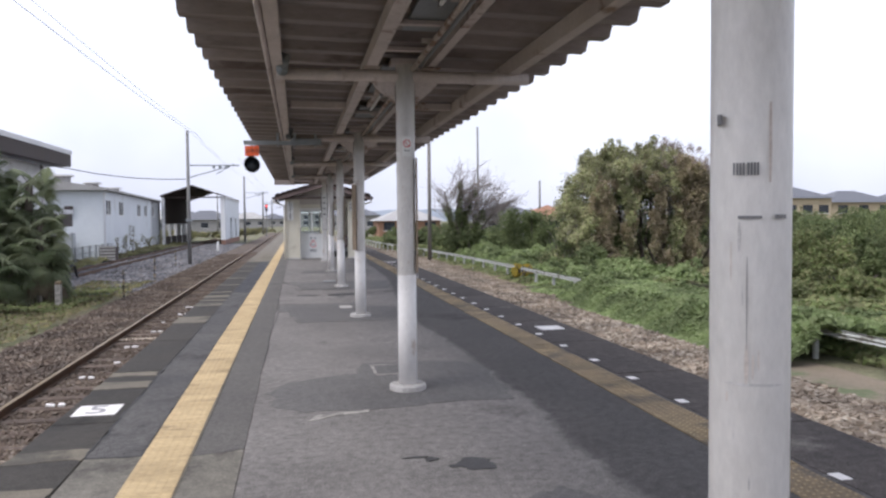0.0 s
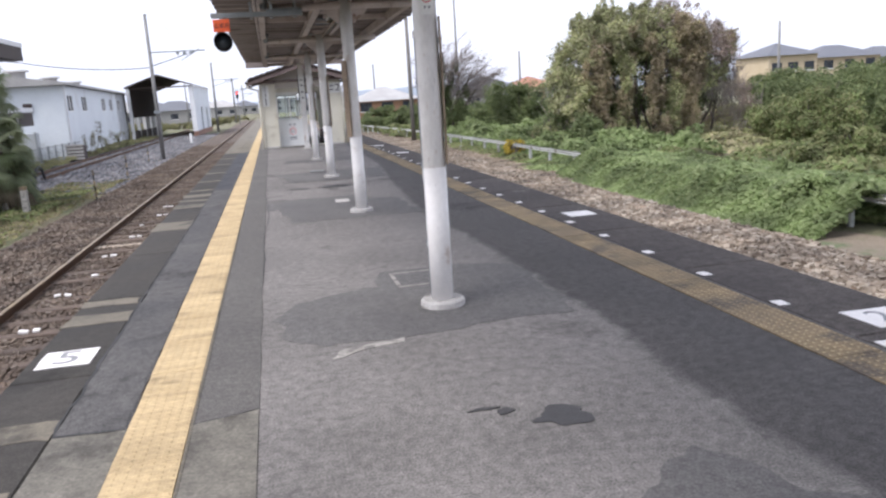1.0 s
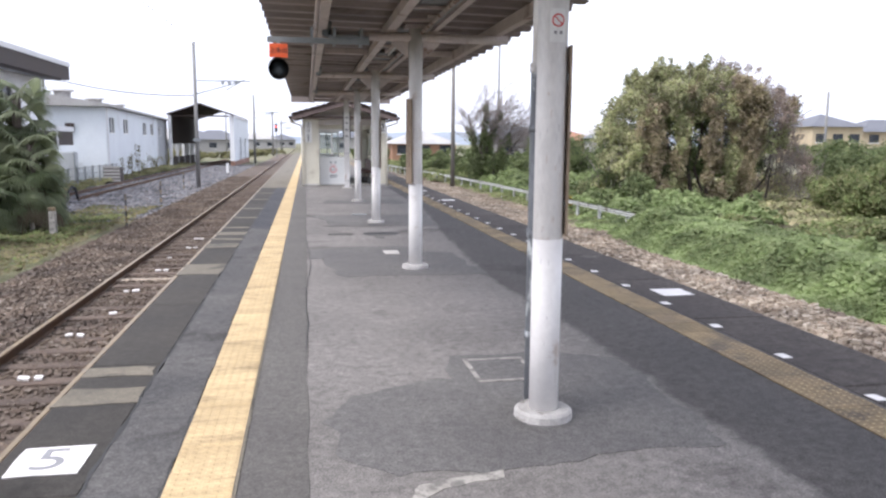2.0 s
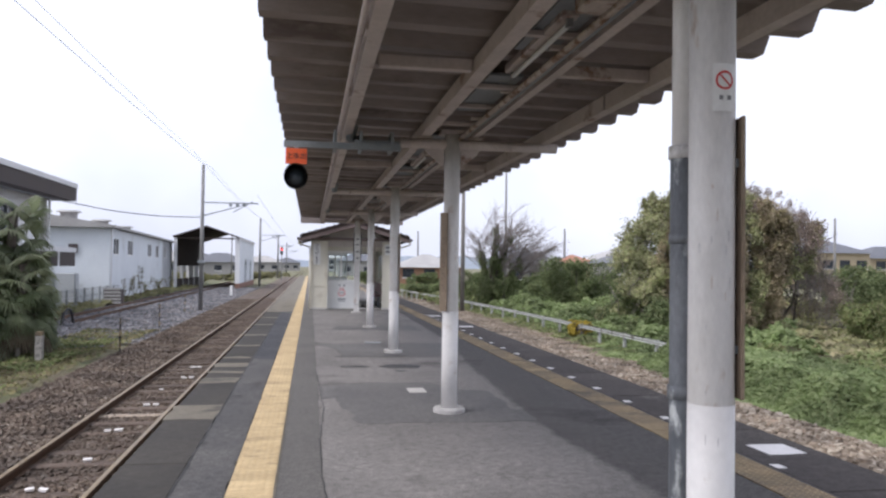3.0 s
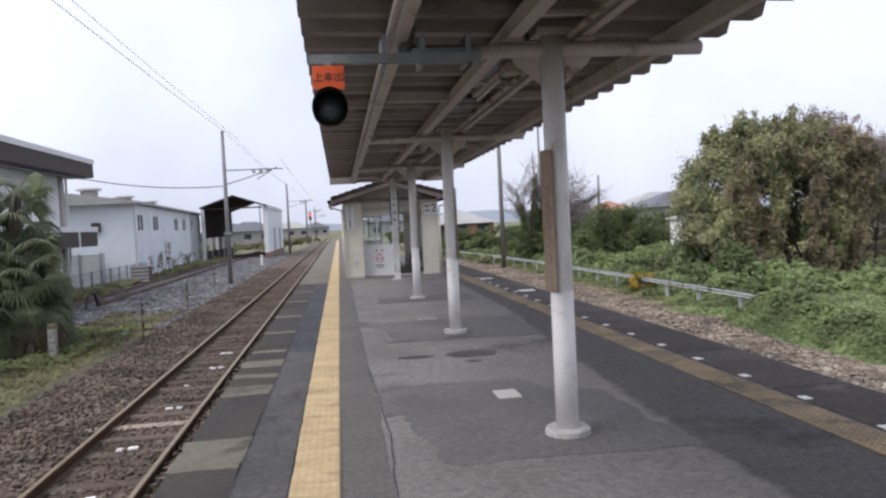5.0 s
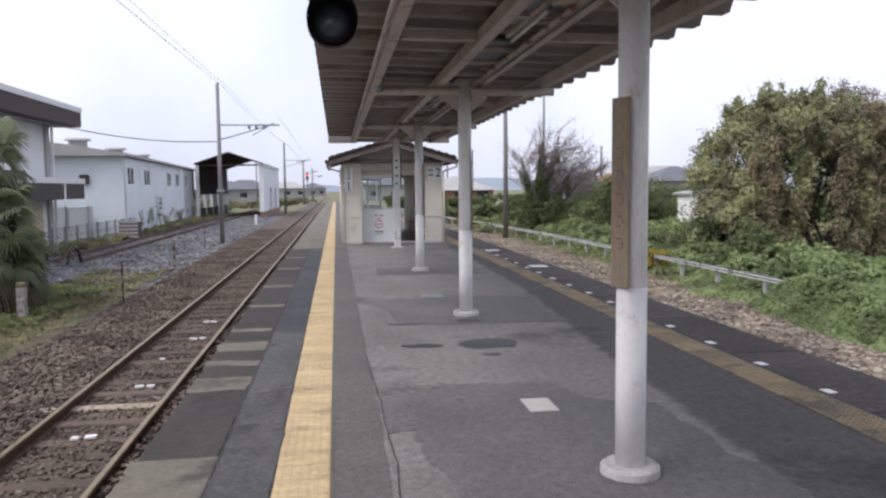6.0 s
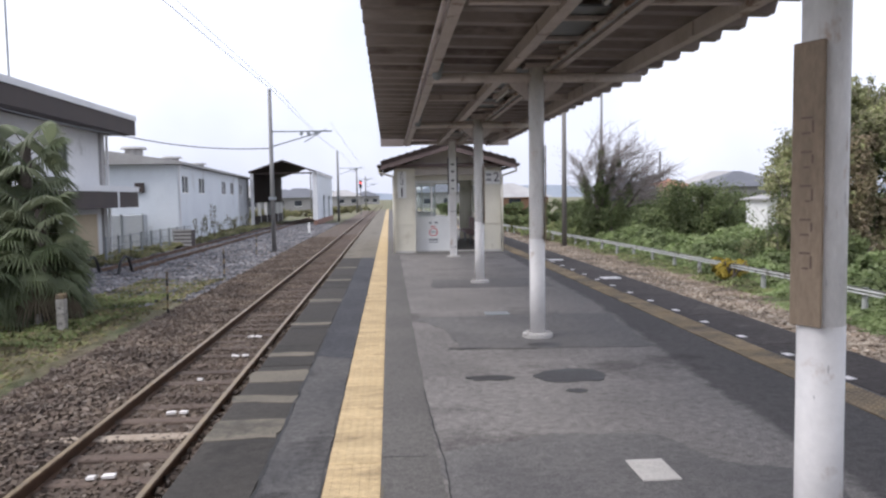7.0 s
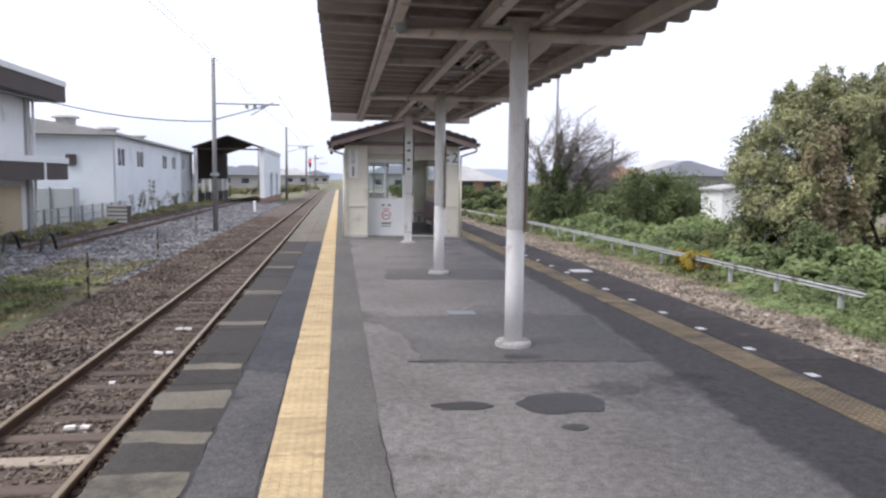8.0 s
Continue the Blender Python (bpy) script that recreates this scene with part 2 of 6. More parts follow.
WALL_SIDE = mat("platform_wall", (0.12, 0.115, 0.1), (0.2, 0.19, 0.17), 0.9, 1.0, 30, 0.3, 0.5, 0.01)
YELLOW = mat("tactile_yellow", (0.4, 0.298, 0.16), (0.485, 0.37, 0.21), 0.85, 2.0, 60, 0.2, 0.2, each=0.09, stain=(0.3, 0.225, 0.125), stain_scale=2.4, stain_at=0.55, stretch=(0.7, 2.0, 1), mid=0.16)
YELLOW_OLD = mat("tactile_worn", (0.16, 0.118, 0.068), (0.245, 0.182, 0.1), 0.85, 1.5, 60, 0.3, 0.4, each=0.16, stain=(0.115, 0.09, 0.062), stain_scale=1.6, stain_at=0.52, mid=0.22)
YELLOW_BUMP = mat("tactile_worn_bumps", (0.3, 0.22, 0.115), (0.42, 0.33, 0.19), 0.85, 1.5, 60, 0.2, 0.2, each=0.12, stain=(0.17, 0.13, 0.08), stain_scale=1.6, stain_at=0.54)
PAINT_WHITE = mat("white_paint_road", (0.7, 0.67, 0.645), (0.8, 0.77, 0.75), 0.75, 6, 60, 0.08, 0.1, stain=(0.5, 0.46, 0.43), stain_scale=9, stain_at=0.62)
COLUMN = mat("cream_column_paint", (0.62, 0.6, 0.575), (0.75, 0.73, 0.71), 0.5, 2.2, 35, 0.07, 0.2, stain=(0.5, 0.41, 0.345), stain_scale=4.2, stain_at=0.585, stretch=(1.6, 1.6, 0.6), mid=0.06)
COLUMN_LOW = mat("white_column_paint", (0.71, 0.69, 0.675), (0.785, 0.765, 0.75), 0.45, 1.4, 25, 0.05, 0.15, stain=(0.54, 0.47, 0.42), stain_scale=4, stain_at=0.62)
STEEL = mat("beam_paint", (0.453, 0.392, 0.364), (0.577, 0.51, 0.489), 0.5, 2.0, 30, 0.1, 0.2, stain=(0.227, 0.137, 0.099), stain_scale=2.8, stain_at=0.575, mid=0.06)
ROOF = mat("roof_sheet", (0.208, 0.174, 0.163), (0.295, 0.253, 0.236), 0.55, 0.8, 20, 0.1, 0.15, stain=(0.131, 0.1, 0.09), stain_scale=1.2, stain_at=0.56, stretch=(0.5, 2.0, 1), mid=0.1)
RUSTY = mat("rusting_cream_paint", (0.36, 0.3, 0.26), (0.46, 0.4, 0.36), 0.7, 4, 40, 0.2, 0.3, stain=(0.17, 0.095, 0.06), stain_scale=5, stain_at=0.5)
GALV = mat("galvanised", (0.2, 0.22, 0.23), (0.28, 0.3, 0.31), 0.5, 3, 40, 0.12, 0.1, metal=0.3)
PIPE = mat("worn_grey_pipe", (0.115, 0.125, 0.14), (0.19, 0.2, 0.215), 0.6, 4, 40, 0.2, 0.3, stain=(0.5, 0.52, 0.52), stain_scale=9, stain_at=0.57, stretch=(1, 1, 0.45), mid=0.12)
BOARD = mat("faded_board", (0.2, 0.15, 0.105), (0.28, 0.215, 0.155), 0.8, 3, 40, 0.18, 0.2, stretch=(1, 1, 0.4), stain=(0.15, 0.11, 0.08), stain_scale=5, stain_at=0.56)
BOARD_INK = plain("faded_ink", (0.15, 0.105, 0.085), 0.85)
BLACK = plain("black_paint", (0.016, 0.016, 0.018), 0.4)
LENS = plain("dark_lens", (0.05, 0.062, 0.075), 0.15)
ORANGE = plain("orange_enamel", (0.85, 0.13, 0.035), 0.4)
SIGN_WHITE = plain("sign_white", (0.78, 0.78, 0.76), 0.45)
INK = plain("sign_ink", (0.03, 0.03, 0.035), 0.5)
GREY_MARK = plain("grey_mark", (0.36, 0.35, 0.34), 0.6)
GREY_INK = plain("grey_ink", (0.22, 0.22, 0.23), 0.6)
RED = plain("sign_red", (0.6, 0.05, 0.05), 0.5)
RUST = mat("rusty_rail_side", (0.085, 0.048, 0.03), (0.13, 0.075, 0.045), 0.8, 4, 50, 0.3, 0.3)
RAIL_TOP = mat("rail_head", (0.2, 0.15, 0.09), (0.3, 0.23, 0.14), 0.45, 5, 50, 0.2, 0.1, metal=0.5)
SLEEPER = mat("old_sleeper", (0.075, 0.052, 0.04), (0.115, 0.085, 0.066), 0.9, 4, 40, 0.4, 0.6, 0.008, each=0.25, stretch=(0.4, 3, 1))
SLEEPER_PALE = mat("pale_sleeper", (0.288, 0.23, 0.173), (0.36, 0.302, 0.238), 0.85, 4, 40, 0.2, 0.3)
EARTH = mat("brown_ballast_bed", (0.075, 0.055, 0.042), (0.12, 0.09, 0.07), 0.95, 1.2, 30, 0.5, 1.0, 0.03)
SIDING_BED = mat("grey_ballast_bed", (0.105, 0.106, 0.113), (0.173, 0.17, 0.178), 0.95, 1.2, 30, 0.5, 1.0, 0.03)
BARE = mat("bare_earth", (0.15, 0.122, 0.088), (0.205, 0.165, 0.12), 0.95, 0.8, 30, 0.3, 0.8, 0.02, stain=(0.09, 0.11, 0.05), stain_scale=0.9, stain_at=0.54)
GRASS = mat("grassy_ground", (0.103, 0.121, 0.052), (0.172, 0.149, 0.092), 0.95, 0.5, 14, 0.4, 1.0, 0.05, stain=(0.196, 0.161, 0.115), stain_scale=0.3, stain_at=0.55, mid=0.2)
STONE_R = island_mat("ballast_stones_pale", [(0.086, 0.064, 0.049), (0.237, 0.196, 0.158), (0.15, 0.119, 0.094), (0.334, 0.294, 0.247), (0.194, 0.144, 0.109)], 0.95)
STONE_V = island_mat("brown_gravel", [(0.129, 0.099, 0.073), (0.224, 0.181, 0.142), (0.172, 0.133, 0.103), (0.284, 0.241, 0.198)], 0.95)
STONE_L = island_mat("ballast_stones_brown", [(0.076, 0.056, 0.043), (0.151, 0.119, 0.095), (0.106, 0.077, 0.062), (0.202, 0.171, 0.146)], 0.9)
STONE_S = island_mat("ballast_stones_grey", [(0.075, 0.075, 0.083), (0.2, 0.198, 0.213), (0.125, 0.125, 0.138), (0.289, 0.282, 0.295), (0.15, 0.125, 0.113)], 0.9)
WHITE_WALL = mat("white_sheet_wall", (0.6, 0.64, 0.68), (0.68, 0.72, 0.75), 0.6, 0.4, 8, 0.03, 0.05, stain=(0.5, 0.52, 0.53), stain_scale=0.5)
GREY_SHEET = mat("grey_sheet_wall", (0.36, 0.38, 0.4), (0.44, 0.46, 0.48), 0.7, 0.4, 8, 0.05, 0.05, stain=(0.3, 0.31, 0.32), stain_scale=0.5)
GREY_WALL = mat("grey_render_wall", (0.62, 0.63, 0.64), (0.7, 0.7, 0.7), 0.8, 0.4, 12, 0.04, 0.1, stain=(0.5, 0.5, 0.49), stain_scale=0.6, stain_at=0.62)
GABLE = mat("gable_boards", (0.42, 0.38, 0.345), (0.5, 0.46, 0.42), 0.8, 2, 30, 0.1, 0.1)
FASCIA = mat("brown_fascia", (0.055, 0.045, 0.043), (0.08, 0.067, 0.062), 0.7, 0.6, 20, 0.08, 0.05, spec=0.25)
ROOF_GREY = mat("grey_roof", (0.3, 0.29, 0.28), (0.38, 0.37, 0.36), 0.7, 0.5, 10, 0.1, 0.2)
ROOF_TILE = mat("dark_roof_tiles", (0.09, 0.095, 0.11), (0.13, 0.135, 0.15), 0.6, 0.6, 14, 0.15, 0.3)
ROOF_BROWN = mat("brown_roof_sheet", (0.035, 0.026, 0.024), (0.06, 0.045, 0.04), 0.85, 2, 30, 0.15, 0.2, spec=0.15)
SOFFIT = mat("purple_brown_boards", (0.13, 0.095, 0.09), (0.19, 0.145, 0.135), 0.8, 2, 30, 0.15, 0.2, stain=(0.08, 0.06, 0.055), stain_scale=3)
CREAM = mat("cream_boarding", (0.6, 0.57, 0.48), (0.68, 0.65, 0.55), 0.7, 1.2, 30, 0.05, 0.1, stain=(0.47, 0.43, 0.35), stain_scale=1.5)
BRICK = mat("reddish_brick", (0.2, 0.11, 0.08), (0.3, 0.18, 0.14), 0.9, 2, 20, 0.3, 0.4)
HOUSE_WALL = mat("ochre_house_wall", (0.416, 0.336, 0.224), (0.48, 0.4, 0.28), 0.8, 0.4, 10, 0.05)
HOUSE_PALE = mat("pale_house_wall", (0.26, 0.254, 0.248), (0.31, 0.304, 0.291), 0.8, 0.4, 10, 0.05)
DOORWAY_SHADE = plain("painted_interior_shade", (0.05, 0.045, 0.04), 0.8)
WINDOW = mat("window_glass_dark", (0.03, 0.035, 0.042), (0.045, 0.05, 0.06), 0.25, 0.5, 3, 0.05, 0, spec=0.25)
GLASS = glass_mat("clear_glass")
POLE = mat("grey_concrete_pole", (0.17, 0.17, 0.17), (0.23, 0.225, 0.22), 0.8, 1.0, 30, 0.12, 0.2)
WOODPOLE = mat("weathered_wooden_pole", (0.15, 0.138, 0.128), (0.2, 0.185, 0.17), 0.85, 1.0, 30, 0.2, 0.3, stretch=(4, 4, 0.4))
WIRE = plain("wire", (0.05, 0.05, 0.055), 0.5)
WIRE_PALE = plain("pale_wire", (0.48, 0.48, 0.5), 0.5)
GUARD = mat("guard_rail_paint", (0.319, 0.33, 0.313), (0.451, 0.462, 0.44), 0.65, 3, 30, 0.15, 0.1, stain=(0.143, 0.137, 0.11), stain_scale=3, stain_at=0.52)
BARK = mat("bark", (0.07, 0.055, 0.045), (0.12, 0.1, 0.085), 0.9, 3, 30, 0.3, 0.6, 0.01)
SCUFF = mat("scuffed_metal", (0.5, 0.485, 0.475), (0.6, 0.585, 0.575), 0.7, 30, 80, 0.2, 0.2)
RUB = mat("brown_rub_mark", (0.53, 0.46, 0.41), (0.64, 0.59, 0.55), 0.7, 12, 80, 0.2, 0.2)
TWIG = mat("twigs", (0.19, 0.165, 0.155), (0.26, 0.23, 0.215), 0.9, 3, 30, 0.2, 0.2)
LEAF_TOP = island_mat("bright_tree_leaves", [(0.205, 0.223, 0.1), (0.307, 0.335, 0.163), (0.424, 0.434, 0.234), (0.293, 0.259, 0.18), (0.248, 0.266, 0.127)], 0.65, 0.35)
LEAF_MIX = island_mat("autumn_tree_leaves", [(0.202, 0.176, 0.105), (0.308, 0.261, 0.162), (0.343, 0.267, 0.197), (0.236, 0.221, 0.116), (0.426, 0.351, 0.266)], 0.8, 0.35)
LEAF_MAUVE = island_mat("withered_tree_leaves", [(0.211, 0.163, 0.149), (0.309, 0.233, 0.218), (0.248, 0.205, 0.149), (0.372, 0.292, 0.269), (0.198, 0.175, 0.111)], 0.85, 0.3)
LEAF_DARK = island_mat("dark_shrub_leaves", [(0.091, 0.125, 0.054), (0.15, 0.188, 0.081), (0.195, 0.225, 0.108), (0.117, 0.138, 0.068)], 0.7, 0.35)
LEAF_VINE = island_mat("vine_leaves", [(0.141, 0.19, 0.073), (0.217, 0.28, 0.121), (0.301, 0.353, 0.178), (0.17, 0.221, 0.094)], 0.65, 0.45)
LEAF_WEED = island_mat("weed_leaves", [(0.13, 0.165, 0.06), (0.19, 0.235, 0.095), (0.24, 0.235, 0.12), (0.12, 0.14, 0.06)], 0.7, 0.35)
LEAF_DRY = island_mat("dry_weed_leaves", [(0.182, 0.182, 0.078), (0.26, 0.221, 0.13), (0.169, 0.143, 0.091), (0.156, 0.208, 0.065)], 0.8, 0.3)
LEAF_PALE = island_mat("pale_grass", [(0.2, 0.22, 0.1), (0.3, 0.3, 0.16), (0.34, 0.3, 0.19), (0.24, 0.24, 0.12)], 0.8, 0.35)
LEAF_YELLOW = island_mat("yellow_weed_leaves", [(0.3, 0.22, 0.03), (0.42, 0.33, 0.06), (0.2, 0.17, 0.05)], 0.7, 0.3)
LEAF_PALM = island_mat("palm_blades", [(0.098, 0.129, 0.063), (0.157, 0.189, 0.104), (0.217, 0.243, 0.153), (0.131, 0.155, 0.091)], 0.45, 0.45)
LEAF_DEAD = island_mat("dry_palm_blades", [(0.088, 0.072, 0.05), (0.132, 0.11, 0.077), (0.055, 0.047, 0.033)], 0.8, 0.2)
# bluish grey carries the distance haze, mixed straight into the hill colour
HILL = mat("haze_tinted_hills", (0.216, 0.252, 0.298), (0.252, 0.282, 0.322), 1.0, 0.01, 0.05, 0.05, 0)

# ---- ground ----
GZ = -1.1
bm = bmesh.new()
box(bm, -900, 900, -300, 1500, GZ - 0.5, GZ)
tagged(part("ground", bm, GRASS), "patchy grass and earth reaching to the horizon", "ground", kind="structure")

bm = bmesh.new()
sheet(bm, rough_outline([(-6.9, -20), (-2.84, -20), (-2.84, 160), (-6.6, 160)], 0.5, 0.25, 3), GZ - 0.05, GZ + 0.006)
tagged(part("track_bed", bm, EARTH), "brown ballast bed of the running line", "track bed", kind="structure")
bm = bmesh.new()
sheet(bm, rough_outline([(-13.2, 30), (-7.6, 27), (-6.9, 44), (-7.0, 90), (-13.3, 90)], 0.5, 0.4, 5), GZ - 0.05, GZ + 0.01)
tagged(part("siding_bed", bm, SIDING_BED), "blue-grey ballast bed of the siding", "track bed", kind="structure")
bm = bmesh.new()
sheet(bm, rough_outline([(2.75, -20), (6.3, -20), (6.2, 60), (4.5, 120), (2.75, 120)], 0.5, 0.25, 7), GZ, GZ + 0.04)
tagged(part("empty_track_bed", bm, EARTH), "pale gravel bed beside the platform", "track bed", kind="structure")
bm = bmesh.new()
sheet(bm, rough_outline([(6.0, -10), (8.6, -10), (7.8, 14), (6.9, 17), (7.1, 60), (5.6, 60)], 0.5, 0.25, 9), GZ, GZ + 0.02)
tagged(part("bare_earth_strip", bm, BARE), "strip of bare brown earth along the gravel", "ground", kind="structure")


def stones(name, label, material, count, spot, size=(0.025, 0.05), seed=1):
    """Many small uneven stones as one mesh; spot(rng, n) gives n places."""
    rng = np.random.default_rng(seed)
    p = spot(rng, count)
    base = np.array([(x, y, z) for z in (-1, 1) for x, y in ((-1, -1), (1, -1), (1, 1), (-1, 1))], float)
    faces = np.array([(3, 2, 1, 0), (4, 5, 6, 7), (0, 1, 5, 4), (1, 2, 6, 5), (2, 3, 7, 6), (3, 0, 4, 7)])
    s = rng.uniform(*size, (count, 1, 1)) * rng.uniform(0.6, 1.2, (count, 1, 3)) * np.array([1, 1, 0.75])
    v = base[None] * rng.uniform(0.45, 1.0, (count, 8, 3)) * s
    a = rng.uniform(0, 6.28, count)
    t = rng.uniform(-0.6, 0.6, count)
    ca, sa, ct, st = np.cos(a)[:, None], np.sin(a)[:, None], np.cos(t)[:, None], np.sin(t)[:, None]
    y, z = v[..., 1] * ct - v[..., 2] * st, v[..., 1] * st + v[..., 2] * ct
    v = np.stack([v[..., 0] * ca - y * sa, v[..., 0] * sa + y * ca, z], -1) + p[:, None]
    f = (faces[None] + 8 * np.arange(count)[:, None, None]).reshape(-1, 4)
    me = bpy.data.meshes.new(name)
    me.from_pydata(v.reshape(-1, 3), [], f)
    return tagged(finish(name, me, material), label, "stones", kind="stuff")


def strip_spots(x0, x1, y0, y1, near, z, hump=None):
    """Places in a strip, denser towards y = near."""
    def spot(rng, n):
        x = rng.uniform(x0, x1, n)
        u = rng.uniform(0, 1, n) ** near
        y = y0 + (y1 - y0) * u
        zz = np.full(n, z) + rng.uniform(-0.01, 0.02, n)
        if hump:
            zz = zz + hump(x, y)
        return np.stack([x, y, zz], -1)
    return spot


# ---- platform ----
PY0, PY1 = -16.0, 105.0
platform = thing("platform", "island platform with patched grey asphalt and concrete edges", "platform", kind="structure")
bm = bmesh.new()
box(bm, -2.74, 2.7, PY0, PY1, GZ - 0.1, -0.02)
part("platform_wall", bm, WALL_SIDE, platform, "weathered concrete retaining wall")
bm = bmesh.new()
box(bm, -1.645, 1.7, PY0, 28.9, -0.1, 0.0)
part("asphalt", bm, ASPHALT, platform, "worn mid-grey asphalt")
bm = bmesh.new()
box(bm, -1.645, 2.0, 28.9, PY1, -0.1, -0.002)
part("asphalt", bm, ASPHALT_STRIP, platform)
bm = bmesh.new()
sheet(bm, rough_outline([(-1.64, 5.02), (-1.315, 5.1), (-1.32, 28.9), (-1.64, 28.9)], 0.4, 0.012, 2), -0.01, 0.004)
part("asphalt_strip", bm, ASPHALT_STRIP, platform, "smoother grey asphalt beside the tactile paving")
bm = bmesh.new()
sheet(bm, [(-1.64, PY0), (-1.315, PY0), (-1.315, 5.08), (-1.64, 5.0)], -0.05, 0.006)
part("concrete_strip", bm, EDGE_MID, platform, "brownish weathered concrete")
bm = bmesh.new()
sheet(bm, rough_outline([(-2.3, 5.1), (-1.95, 5.07), (-1.95, 16.2), (-2.3, 16.4)], 0.2, 0.012, 4), -0.05, 0.004)
part("asphalt_strip", bm, ASPHALT_BLUE, platform, "mottled blue-grey asphalt")
bm = bmesh.new()
sheet(bm, rough_outline([(-2.3, 16.41), (-1.95, 16.21), (-1.95, 28.3), (-2.3, 28.3)], 0.2, 0.012, 5), -0.05, 0.0045)
part("asphalt_strip", bm, ASPHALT_TAR, platform, "fresh black asphalt")
bm = bmesh.new()
box(bm, -2.3, -1.95, PY0, 5.1, -0.05, 0.003)
part("concrete_strip", bm, EDGE_MID, platform)
bm = bmesh.new()
box(bm, -2.3, -1.95, 28.3, PY1, -0.05, 0.003)
part("concrete_strip", bm, EDGE_LIGHT, platform)
bm = bmesh.new()
box(bm, -1.642, -1.63, PY0, 13.0, -0.03, 0.009)
part("joint_strip", bm, EDGE_LIGHT, platform, "narrow pale joint beside the tactile paving")
bm = bmesh.new()
box(bm, 2.02, 2.06, PY0, 40, -0.05, 0.002)
part("asphalt_strip", bm, ASPHALT_NEW, platform)

# repairs and stains in the asphalt
patches = [
    [(-1.12, 6.2), (-1.2, 6.7), (-1.05, 7.1), (-0.7, 7.28), (-0.35, 7.4), (-0.3, 7.85), (0.3, 7.9), (0.9, 7.7), (0.86, 6.1), (-0.02, 6.0), (-0.9, 5.95)],
    [(-0.95, 11.25), (-1.1, 12.7), (-1.3, 12.6), (-1.3, 13.5), (-0.6, 13.75), (0.12, 13.7), (0.2, 13.2), (0.7, 13.0), (0.78, 11.2)],
    [(-0.9, 16.5), (-0.9, 17.6), (-1.3, 18.5), (0.2, 18.6), (1.2, 18.5), (1.05, 16.4)],
    [(-0.2, 2.0), (-0.1, 3.6), (0.5, 4.0), (0.85, 3.3), (0.9, 1.4), (0.1, 1.2)],
    [(-0.9, 21.6), (-0.8, 22.9), (1.1, 22.8), (1.2, 21.5)],
]
for i, pts in enumerate(patches):
    bm = bmesh.new()
    sheet(bm, rough_outline(pts, 0.06, 0.055, 11 + i), -0.005, 0.0035)
    part("asphalt_patch", bm, PATCH, platform, "darker asphalt repair")
for i, (x, y, a, b) in enumerate([(-0.04, 15.28, 0.31, 0.22), (-0.76, 15.29, 0.19, 0.09), (-0.14, 14.8, 0.08, 0.06), (0.0, 16.62, 0.17, 0.1),
                                  (0.1, 4.48, 0.14, 0.09), (-0.14, 4.62, 0.045, 0.03), (-0.24, 4.68, 0.07, 0.015), (-0.8, 16.55, 0.2, 0.03)]):
    bm = bmesh.new()
    sheet(bm, oval(x, y, a, b, 48, 0.14 if i < 4 else 0.35, i * 7.3), -0.004, 0.0055)
    part("tar_patch", bm, TAR, platform, "dark tar patch")
bm = bmesh.new()
sheet(bm, rough_outline([(-0.88, 5.72), (-0.84, 5.86), (-0.62, 5.88), (-0.4, 5.97), (-0.42, 5.86), (-0.65, 5.8)], 0.03, 0.03, 31), -0.004, 0.005)
part("cement_smear", bm, CEMENT, platform, "pale cement smear")
for i, pts in enumerate([[(-1.32, 18.55), (-0.4, 18.6), (0.5, 18.55), (1.25, 18.6)],
                         [(-1.64, 13.45), (-1.33, 13.44)], [(-0.92, 16.5), (0.2, 16.42), (1.05, 16.36)], [(-2.303, 5.1), (-2.303, 28.2)], [(-1.955, 5.1), (-1.955, 24.0)], [(-2.3, 5.1), (-1.95, 5.07)], [(-1.64, 5.01), (-1.32, 5.09)], [(-1.3, 23.9), (1.3, 24.0)],
                         [(-1.32, 8.2), (-1.31, 9.0), (-1.33, 10.5), (-1.27, 12.0), (-1.29, 13.6), (-1.33, 15.0)]]):
    bm = bmesh.new()
    line = []
    for (ax, ay), (bx, by) in zip(pts, pts[1:]):
        k = int(max(abs(bx - ax), abs(by - ay)) / 0.06) + 1
        line += [(ax + (bx - ax) * j / k, ay + (by - ay) * j / k) for j in range(k)]
    prev = None
    for x, y in line:
        d = noise.noise_vector(Vector((x * 5, y * 5, i)))
        w = (0.006 + 0.012 * abs(d.z)) if pts[0][0] < -2.2 else 0.003 + 0.004 * abs(d.z)
        lengthwise = abs(pts[-1][1] - pts[0][1]) > abs(pts[-1][0] - pts[0][0])
        x, y = x + d.x * 0.02, y + d.y * 0.02
        now = [bm.verts.new((x - w, y, 0.0062)), bm.verts.new((x + w, y, 0.0062))] if lengthwise else [bm.verts.new((x, y - w, 0.0062)), bm.verts.new((x, y + w, 0.0062))]
        if prev:
            bm.faces.new((prev[0], now[0], now[1], prev[1]))
        prev = now
    part("crack", bm, SEAM, platform, "dark crack in the asphalt")

